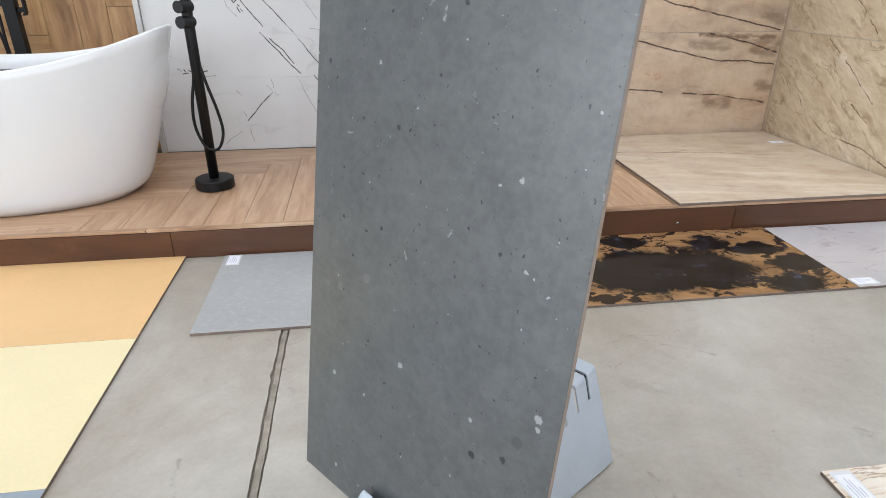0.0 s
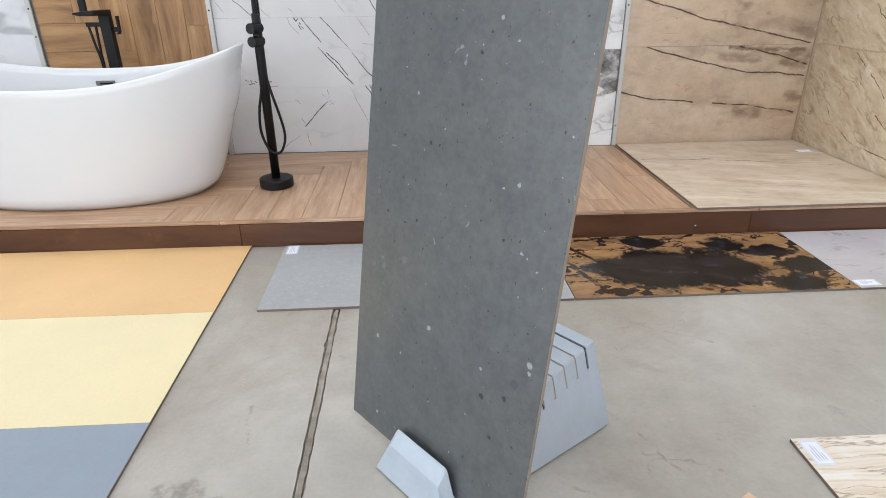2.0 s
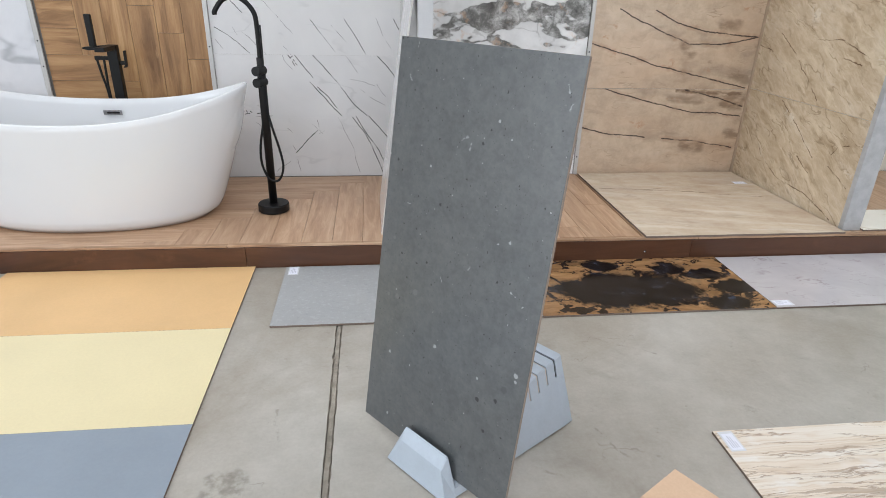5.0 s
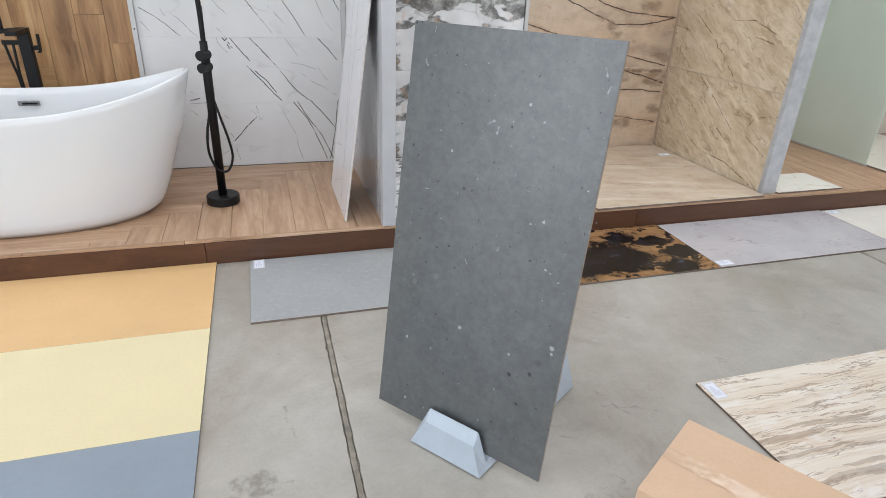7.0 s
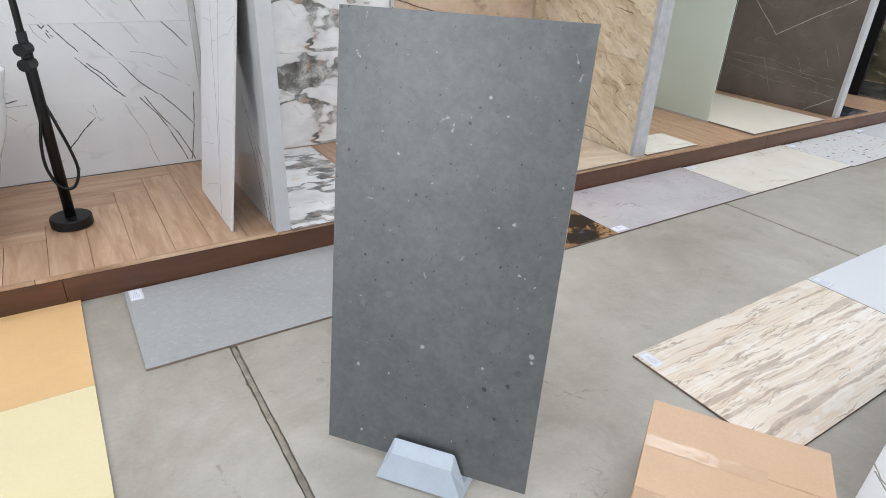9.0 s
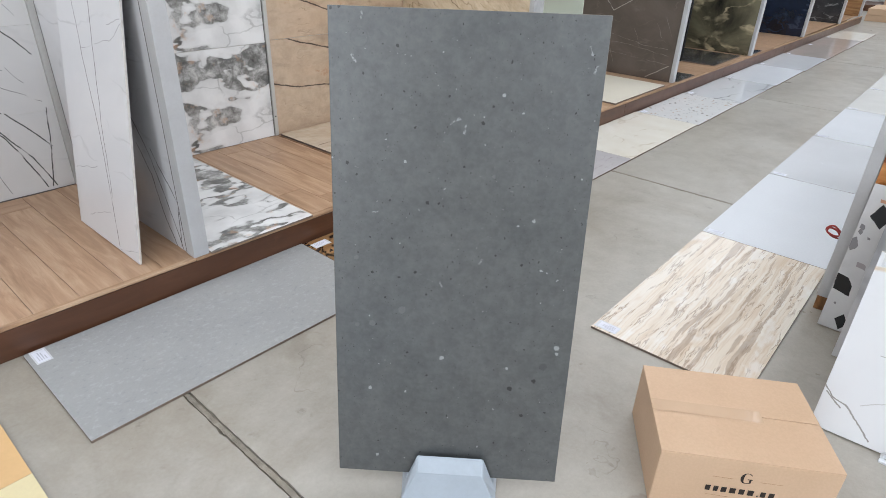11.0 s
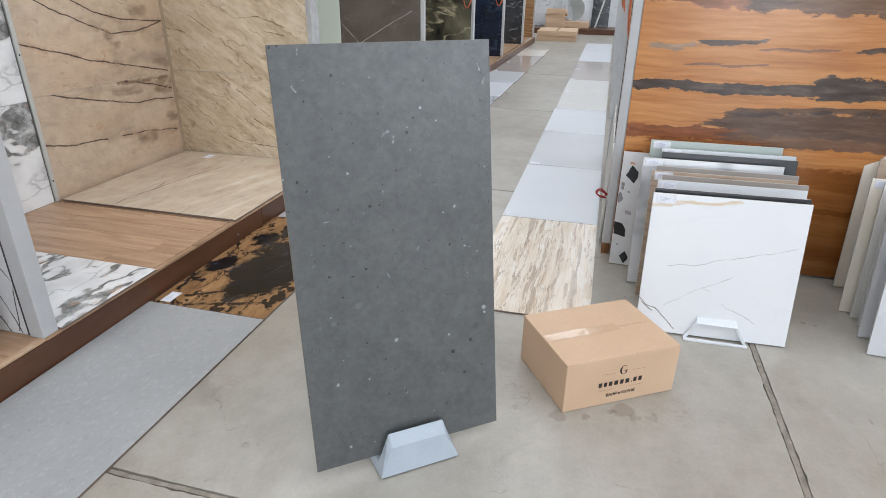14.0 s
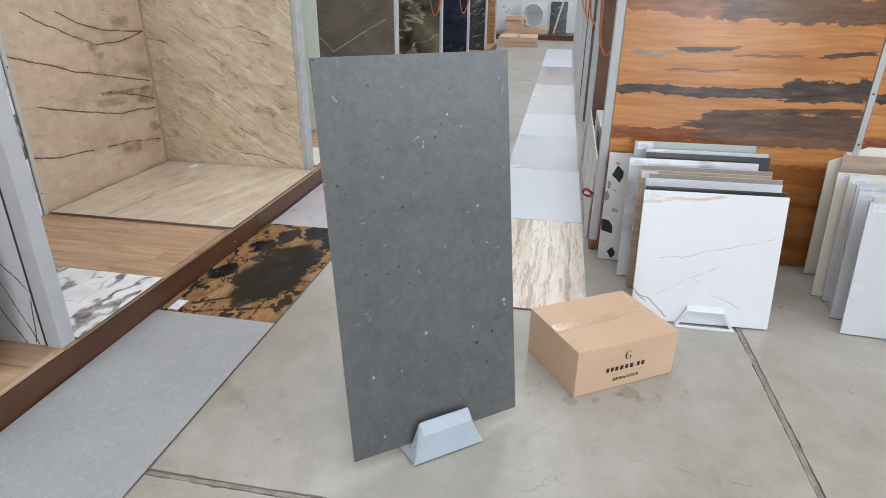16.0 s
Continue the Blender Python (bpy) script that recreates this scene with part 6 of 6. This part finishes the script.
# ---- the carton ----
def make_carton():
    a, b, c, d = Vector((1.226, -1.133, 0)), Vector((1.471, -1.52, 0)), Vector((1.188, -1.704, 0)), Vector((0.945, -1.322, 0))
    x = ((b - a) + (c - d)).normalized()
    m = axes((d.x, d.y, 0.0006), x, (a - d))
    w, l, h = 0.456, 0.354, 0.197
    box = empty("carton", m, "closed brown cardboard carton with black print on the concrete", "box")
    body = block(0, w, 0, l, 0, h - 0.004, 0.003)
    for v in body.verts:
        v.co.y += 0.003 * math.sin(v.co.x * 7)
    part("body", body, cardboard, box)
    f1 = block(0.0, w, 0.001, l * 0.5 - 0.001, h - 0.0035, h, 0.001)
    f2 = block(0.0, w, l * 0.5 + 0.001, l - 0.001, h - 0.0035, h + 0.0005, 0.001)
    part("flap", f1, cardboard, box), part("flap", f2, cardboard, box)
    bm = bmesh.new()
    n = 40
    rng = random.Random(9)
    prev = None
    for i in range(n + 1):
        xx = 0.0008 + w * 0.66 * i / n
        row = [bm.verts.new((xx, l * 0.5 - 0.024 + 0.048 * j / 6, h + 0.0008 + (0.0010 if i < 26 else 0.0002) * rng.random())) for j in range(7)]
        if prev:
            for j in range(6):
                bm.faces.new((prev[j], row[j], row[j + 1], prev[j + 1]))
        prev = row
    part("packing_tape", bm, tape, box, "wrinkled clear packing tape", smooth=True)
    # the mark and two lines on the long face; the shop's own name stays plain bars
    face = axes((w * 0.5, -0.0008, -0.028), (1, 0, 0), (0, 0, 1))
    ringm = bmesh.new()
    pts = [(0.0155 * math.cos(t), 0.019 * math.sin(t)) for t in [radians(40 + 9.5 * k) for k in range(31)]]
    last = None
    for k, (px, pz) in enumerate(pts):
        wd = 0.9 - 0.42 * math.sin(math.pi * k / 30)
        a_ = ringm.verts.new((px, 0.166 + pz, 0.0004))
        b_ = ringm.verts.new((px * wd, 0.166 + pz * 0.9, 0.0004))
        if last:
            ringm.faces.new((last[0], a_, b_, last[1]))
        last = (a_, b_)
    block(0.002, 0.016, 0.1615, 0.1640, 0, 0.0004, bm=ringm)
    block(0.008, 0.0125, 0.150, 0.163, 0, 0.0004, bm=ringm)
    part("printed_mark", ringm, black_print, box, "black round printed mark", face)
    xx = -0.094
    for k, wd in enumerate((0.016, 0.015, 0.017, 0.019, 0.017, 0.019, 0.004, 0.016, 0.017)):
        hh = 0.0185 if k != 6 else 0.004
        part("printed_bar", block(xx, xx + wd * (0.8 if k != 6 else 1.0), 0.106, 0.106 + hh, 0, 0.0004), black_print, box, "black printed bar", face)
        xx += wd + 0.0048
    for y_, xa, xb in ((0.158, -0.085, -0.033), (0.158, 0.036, 0.09), (0.090, -0.088, -0.03), (0.090, 0.028, 0.09)):
        part("printed_rule", block(xa, xb, y_, y_ + 0.0008, 0, 0.0003), card_edge, box, "", face)
    text = bpy.data.curves.new("printed_words", "FONT")
    text.body, text.size, text.align_x, text.extrude, text.offset = "БАНЯ и КУХНЯ", 0.0165, "CENTER", 0.0002, 0.0003
    tmp = new("printed_words_curve", text)
    mesh = bpy.data.meshes.new_from_object(tmp.evaluated_get(bpy.context.evaluated_depsgraph_get()))
    bpy.data.objects.remove(tmp)
    mesh.materials.clear()
    mesh.materials.append(black_print)
    words = new("printed_words", mesh)
    words.parent = box
    words.matrix_basis = face @ Matrix.Translation((0, 0.062, 0.0004))
    tagged(words, "small black printed words")


# ---- the display walls on the other side of the aisle ----
def make_right_walls():
    for k, (x, mat, label) in enumerate(((2.385, gilded, "display wall clad in amber and charcoal wood-look panels"), (4.40, brown_gloss, "display wall clad in warm brown glossy marble"), (6.1, brown_marble, "display wall clad in dark brown marble"),
                                         (7.9, brown_gloss, "display wall clad in warm brown glossy marble"), (9.8, statuario, "display wall clad in pale marble"), (11.6, brown_gloss, "display wall clad in warm brown marble"), (13.4, statuario, "display wall clad in pale marble"), (15.2, brown_gloss, "display wall clad in warm brown marble"))):
        y0 = -1.418
        n = 3 if k == 0 else 1
        wall = part("display_wall", block(x + 0.012, x + 0.06, y0 - 1.24 * n - 0.02, y0 - 0.045, 0.0, 2.5), plaster)
        tagged(wall, label, "display wall", kind="structure")
        if k == 0:
            part("wood_block", block(x - 0.004, x + 0.062, y0 - 0.043, y0 - 0.002, 0.0, 0.0645, 0.003), trim_wood_dark, wall, "brown wooden block under the post")
        part("end_post", block(x - 0.006, x + 0.066, y0 - 0.045, y0, 0.065 if k == 0 else 0.0, 2.5, 0.002), post_paint, wall, "pale grey metal end post")
        for j in range(n):
            ya = y0 - 0.047 - 1.232 * j
            if k == 0:
                p = part("wall_tile", plate(1.196, 2.44, 0.010, 0.0008), [mat, pale_body], wall, "", axes((x, ya, 0.012), (0, -1, 0), (0, 0, 1)))
                part("cover_strip", block(x - 0.0135, x + 0.012, ya - 1.229, ya - 1.199, 0.0, 2.5, 0.0015), aluminium, wall, "bright aluminium cover strip")
                for zz in (0.70, 0.95, 1.25):
                    s = lathe([(0.0005, 0), (0.005, 0), (0.004, 0.002), (0.0005, 0.0025)], 10)
                    s.transform(Matrix.Rotation(radians(-90), 4, "Y"))
                    part("screw", s, black_metal, wall, "dark screw head", pose(x - 0.0136, ya - 1.214, zz))
            else:
                wall_panel(wall, ya, 0.012, 1.19, 2.44, mat, "west", x)
    # copper-coloured cords that hang in loops from the walls
    for x, y, top, low in ((4.36, -1.53, 1.25, 0.90), (6.06, -1.5, 1.3, 1.05), (7.86, -1.5, 1.3, 1.0), (9.76, -1.5, 1.35, 1.05), (7.942, 0.64, 1.5, 1.03), (10.372, 0.62, 1.45, 0.98)):
        cord = empty("hanging_cord", pose(x, y, 0), "orange copper-coloured cord hanging in a loop", "cord", "hanging cords")
        pts = [(0, 0.09, top + 0.2), (-0.004, 0.075, (top + low) / 2), (-0.006, 0.035, low + 0.03), (-0.006, 0.0, low), (-0.006, -0.035, low + 0.04), (-0.004, -0.09, (top + low) / 2), (0, -0.11, top + 0.2)]
        part("strand", tube(pts, 0.006, 8, 6), copper, cord, smooth=True)
        part("strand", tube([(a - 0.012, b * 0.9, c + 0.012) for a, b, c in pts], 0.005, 8, 6), copper, cord, smooth=True)
    knot = empty("red_cord", pose(2.50, -1.412, 0.30), "small red cord tied in loops on a post", "cord")
    part("loop", tube([(0, 0, 0), (-0.0, 0.02, 0.02), (0.0, 0.046, 0.023), (0.0, 0.05, 0.003), (0.0, 0.02, -0.007), (0, 0, 0)], 0.004, 8, 6), red_cord, knot, smooth=True)
    part("loop", tube([(0.008, -0.01, 0), (0.008, 0.032, 0.032), (0.008, 0.057, 0.012), (0.008, 0.032, -0.013), (0.008, 0.0, -0.017)], 0.004, 8, 6), red_cord, knot, smooth=True)


def leaning_tile(x, y, w, h, mat, label, group, lean, turn, th=0.010, card=True, body=None):
    """A tile that stands on its lower edge, leaning east; y is its north end."""
    t = radians(turn)
    along = Vector((math.sin(t), -math.cos(t), 0))
    back = Vector((math.cos(t), math.sin(t), 0))
    up = back * math.sin(radians(lean)) + Vector((0, 0, math.cos(radians(lean))))
    m = axes((x, y, 0.0012), along, up)
    ob = part("display_tile", plate(w, h, th), [mat, body or pale_body], None, "", m @ Matrix.Translation((0, 0.003, 0)))
    tagged(ob, label, "tile", group)
    if card:
        label_card(ob, 0.018, h - 0.036, th + 0.0005, 0.062, 0.025)
    return ob


def make_stacks():
    g = "tiles standing in the slotted racks"
    # first rack, from the back to the front
    leaning_tile(2.262, -1.464, 0.6, 0.60, big_terrazzo, "white terrazzo tile with large black chips leaning in a rack", g, 7, -3, card=False)
    leaning_tile(2.20, -1.590, 0.60, 0.68, blue_grey_green, "pale green tile leaning in a rack", g, 9, 1.5)
    leaning_tile(2.155, -1.640, 0.60, 0.655, chequer, "black and white patterned tile leaning in a rack", g, 9, 1.5, body=black_edge)
    leaning_tile(2.115, -1.640, 0.60, 0.645, black_edge, "black tile leaning in a rack", g, 9, 1.5, card=False)
    leaning_tile(2.06, -1.555, 0.62, 0.625, statuario, "white marble tile leaning in a rack", g, 9.5, 1.5)
    leaning_tile(2.0, -1.615, 0.61, 0.605, taupe_matt, "taupe tile leaning in a rack", g, 9.5, 1.5, card=False)
    leaning_tile(1.93, -1.592, 0.61, 0.602, travertine_wood, "beige wood-look tile leaning in a rack", g, 9.5, 1.5)
    leaning_tile(1.875, -1.635, 0.6, 0.60, taupe_matt, "grey tile leaning in a rack", g, 10, 1.5, card=False)
    leaning_tile(1.795, -1.610, 0.6, 0.60, plain_white, "plain white tile leaning in a rack", g, 10, 1.5)
    leaning_tile(1.655, -1.592, 0.6, 0.604, black_edge, "black tile leaning in a rack", g, 10.5, 1.9, card=False)
    leaning_tile(1.602, -1.583, 0.602, 0.600, gold_white, "white tile with fine grey and gold veins leaning in a rack", g, 10.6, 1.9)
    # second rack
    leaning_tile(2.30, -2.56, 0.6, 0.69, plain_ivory, "ivory tile leaning in a rack", g, 8, -4)
    leaning_tile(2.25, -2.60, 0.6, 0.655, travertine_wood, "beige wood-look tile leaning in a rack", g, 8, -4, card=False)
    leaning_tile(2.03, -2.505, 0.6, 0.62, plain_ivory, "ivory tile leaning in a rack", g, 9, -4)
    leaning_tile(1.975, -2.535, 0.6, 0.62, pale_stone, "warm white tile leaning in a rack", g, 9, -4)
    leaning_tile(1.90, -2.54, 0.6, 0.60, plain_offwhite, "off-white tile leaning in a rack", g, 9, -4)
    leaning_tile(1.80, -2.51, 0.6, 0.60, plain_white, "white tile leaning in a rack", g, 9.5, -4)
    leaning_tile(1.745, -2.55, 0.6, 0.59, pale_stone, "warm white tile leaning in a rack", g, 9.5, -4, card=False)
    leaning_tile(1.66, -2.50, 0.6, 0.595, plain_offwhite, "plain white tile leaning in a rack", g, 10, -4)
    for (x, y), turn in (((1.668, -1.905), 0.5), ((1.63, -2.80), -4)):
        t = radians(turn)
        along, back = Vector((math.sin(t), -math.cos(t), 0)), Vector((math.cos(t), math.sin(t), 0))
        make_stand_open(axes((x, y, 0.0004), along, back))


def make_stand_open(m):
    """The white rack: a bent strip frame before the tiles and a slotted rail under them."""
    stand = empty("tile_stand", m, "white folded metal rack holding leaning tiles", "display stand", "slotted tile stands")
    for (xa, za), (xb, zb) in (((-0.118, 0.004), (-0.074, 0.078)), ((0.074, 0.078), (0.118, 0.004))):
        bmp = prism([(xa - 0.007, za), (xa + 0.007, za), (xb + 0.006, zb), (xb - 0.006, zb)], (1, 0, 0), (0, 0, 1), (0, 1, 0), -0.085, -0.068)
        part("rack_leg", bmp, white_stand_paint, stand)
    part("front_bar", block(-0.126, 0.126, -0.108, -0.092, 0.0, 0.009, 0.002), white_stand_paint, stand)
    part("top_plate", prism([(-0.085, 0.078), (-0.040, 0.094), (-0.040, 0.090), (-0.085, 0.074)], (0, 1, 0), (0, 0, 1), (1, 0, 0), -0.079, 0.079), white_stand_paint, stand)
    for s in (-1, 1):
        part("side_rail", block(s * 0.118 - 0.005, s * 0.118 + 0.005, -0.095, 0.50, 0.0, 0.008), white_stand_paint, stand)


def make_sample_boards():
    g = "sample boards beside the aisle"
    for k, (x, mat) in enumerate(((2.52, plain_white), (2.9, brown_gloss), (3.12, plain_white), (3.5, brown_gloss), (3.75, plain_offwhite))):
        ob = part("sample_board", plate(0.34, 0.5, 0.009), [mat, pale_body], None, "", axes((x, -1.402 - 0.003 * k, 0.012), (1, -0.01, 0), (0, -0.03, 1)))
        tagged(ob, "white sample tile standing beside the aisle" if k % 2 == 0 else "brown sample tile standing beside the aisle", "tile", g)
    rail = part("board_rail", block(2.47, 4.36, -1.60, -1.50, 0.0, 0.46, 0.003), plaster)
    tagged(rail, "low white board behind the sample tiles", "board", kind="structure")


# ---- the far end of the aisle ----
def make_far_end():
    plat = part("platform_far", block(17.8, 20.0, -6.0, 1.7, 0.0, 0.14, 0.004), front_wood)
    tagged(plat, "low dark wooden platform at the end of the aisle", "platform", kind="structure")
    wall = part("wall_far", block(19.01, 19.1, -6.0, 9.0, 0.0, 2.8), plaster)
    tagged(wall, "end display wall clad in white marble tile", "wall", kind="structure")
    for k in range(6):
        wall_panel(wall, 1.6 - 1.2 * k, 0.14, 1.19, 1.2, white_floor, "west", 19.0)
        wall_panel(wall, 1.6 - 1.2 * k, 1.34, 1.19, 1.2, statuario, "west", 19.0)
    g = "flat cartons at the end of the aisle"

    def carton(x, y, z, lx, ly, lz, turn):
        box = empty("carton", pose(x, y, z, 0, 0, turn), "flat brown cardboard carton in a pile", "box", g)
        part("body", block(-lx / 2, lx / 2, -ly / 2, ly / 2, 0, lz, 0.004), cardboard, box)
        part("packing_tape", block(-lx / 2, lx / 2, -0.03, 0.03, lz + 0.0004, lz + 0.001), tape, box)
        return box

    carton(16.0, 0.02, 0.001, 1.25, 1.0, 0.12, 3)
    carton(15.98, 0.0, 0.123, 1.25, 0.98, 0.12, 1)
    carton(18.35, 0.3, 0.141, 0.5, 0.55, 0.13, 0)
    carton(18.35, 0.3, 0.272, 0.5, 0.55, 0.13, 4)
    carton(18.36, 0.32, 0.403, 0.5, 0.5, 0.12, -3)
    carton(18.33, 0.29, 0.524, 0.52, 0.55, 0.12, 2)
    carton(18.55, -0.25, 0.141, 0.5, 0.85, 0.16, 0)
    panel = part("display_tile", plate(0.92, 0.90, 0.01), [plain_white, pale_body], None, "", axes((18.86, 0.20, 0.1415), (0, -1, 0), (0.1, 0, 1)))
    tagged(panel, "white tile leaning on the end wall", "tile")
    mir = empty("round_mirror", pose(18.66, -0.19, 0.304), "round mirror in a white rim standing on a carton", "mirror")
    d = lathe([(0.001, 0), (0.32, 0), (0.32, 0.02), (0.001, 0.02)], 48)
    d.transform(Matrix.Translation((0, 0, 0.335)) @ Matrix.Rotation(radians(-84), 4, "Y"))
    part("glass", d, mirror, mir, "mirror glass")
    ring_pts = [(0.03 * math.cos(0), 0.325 * math.cos(2 * math.pi * k / 24), 0.335 + 0.325 * math.sin(2 * math.pi * k / 24)) for k in range(25)]
    part("rim", tube([(p[0] - 0.05, p[1], p[2]) for p in ring_pts], 0.014, 8, 2), plain_white, mir, "thin white rim", smooth=True)
    pole = part("leaning_strip", tube([(18.5, -0.85, 0.142), (18.95, -1.15, 1.3)], 0.025, 8, 1), aluminium)
    tagged(pole, "aluminium strip leaning on the end wall", "metal strip")
    low = part("display_tile", plate(0.5, 0.9, 0.012), [charcoal_stone, pale_body], None, "", axes((18.72, -0.72, 0.142), (0, -1, 0), (0.15, 0, 1)))
    tagged(low, "grey tile leaning on the end wall", "tile")


blue_grey_green = plain("pale_green_tile", S(176, 188, 182), 0.3, 0.0, 0.03, 3)
black_edge = plain("black_tile", S(34, 36, 40), 0.3, 0.0, 0.1, 5)
chequer = make_terrazzo("black_white_pattern_tile", S(205, 210, 214), [S(24, 26, 30)], 7, 0.5)
taupe_matt = plain("matt_taupe_tile", S(160, 152, 146), 0.5, 0.0, 0.05, 4)
travertine_wood = make_wood("pale_wood_tile", S(150, 128, 108), S(188, 166, 146), S(210, 192, 174), 0.5)

make_hall()
make_slab_thing()
make_slab_stand()
make_carton()
make_tub()
make_floor_tap()
make_coil()
make_square_tap()
make_platform_tiles()
make_floor_tiles()
make_stacks()
make_sample_boards()
make_far_end()
make_partitions()
make_right_walls()
make_back_wall()
_platform = make_platform()
make_platform_floor(_platform)
make_floor()
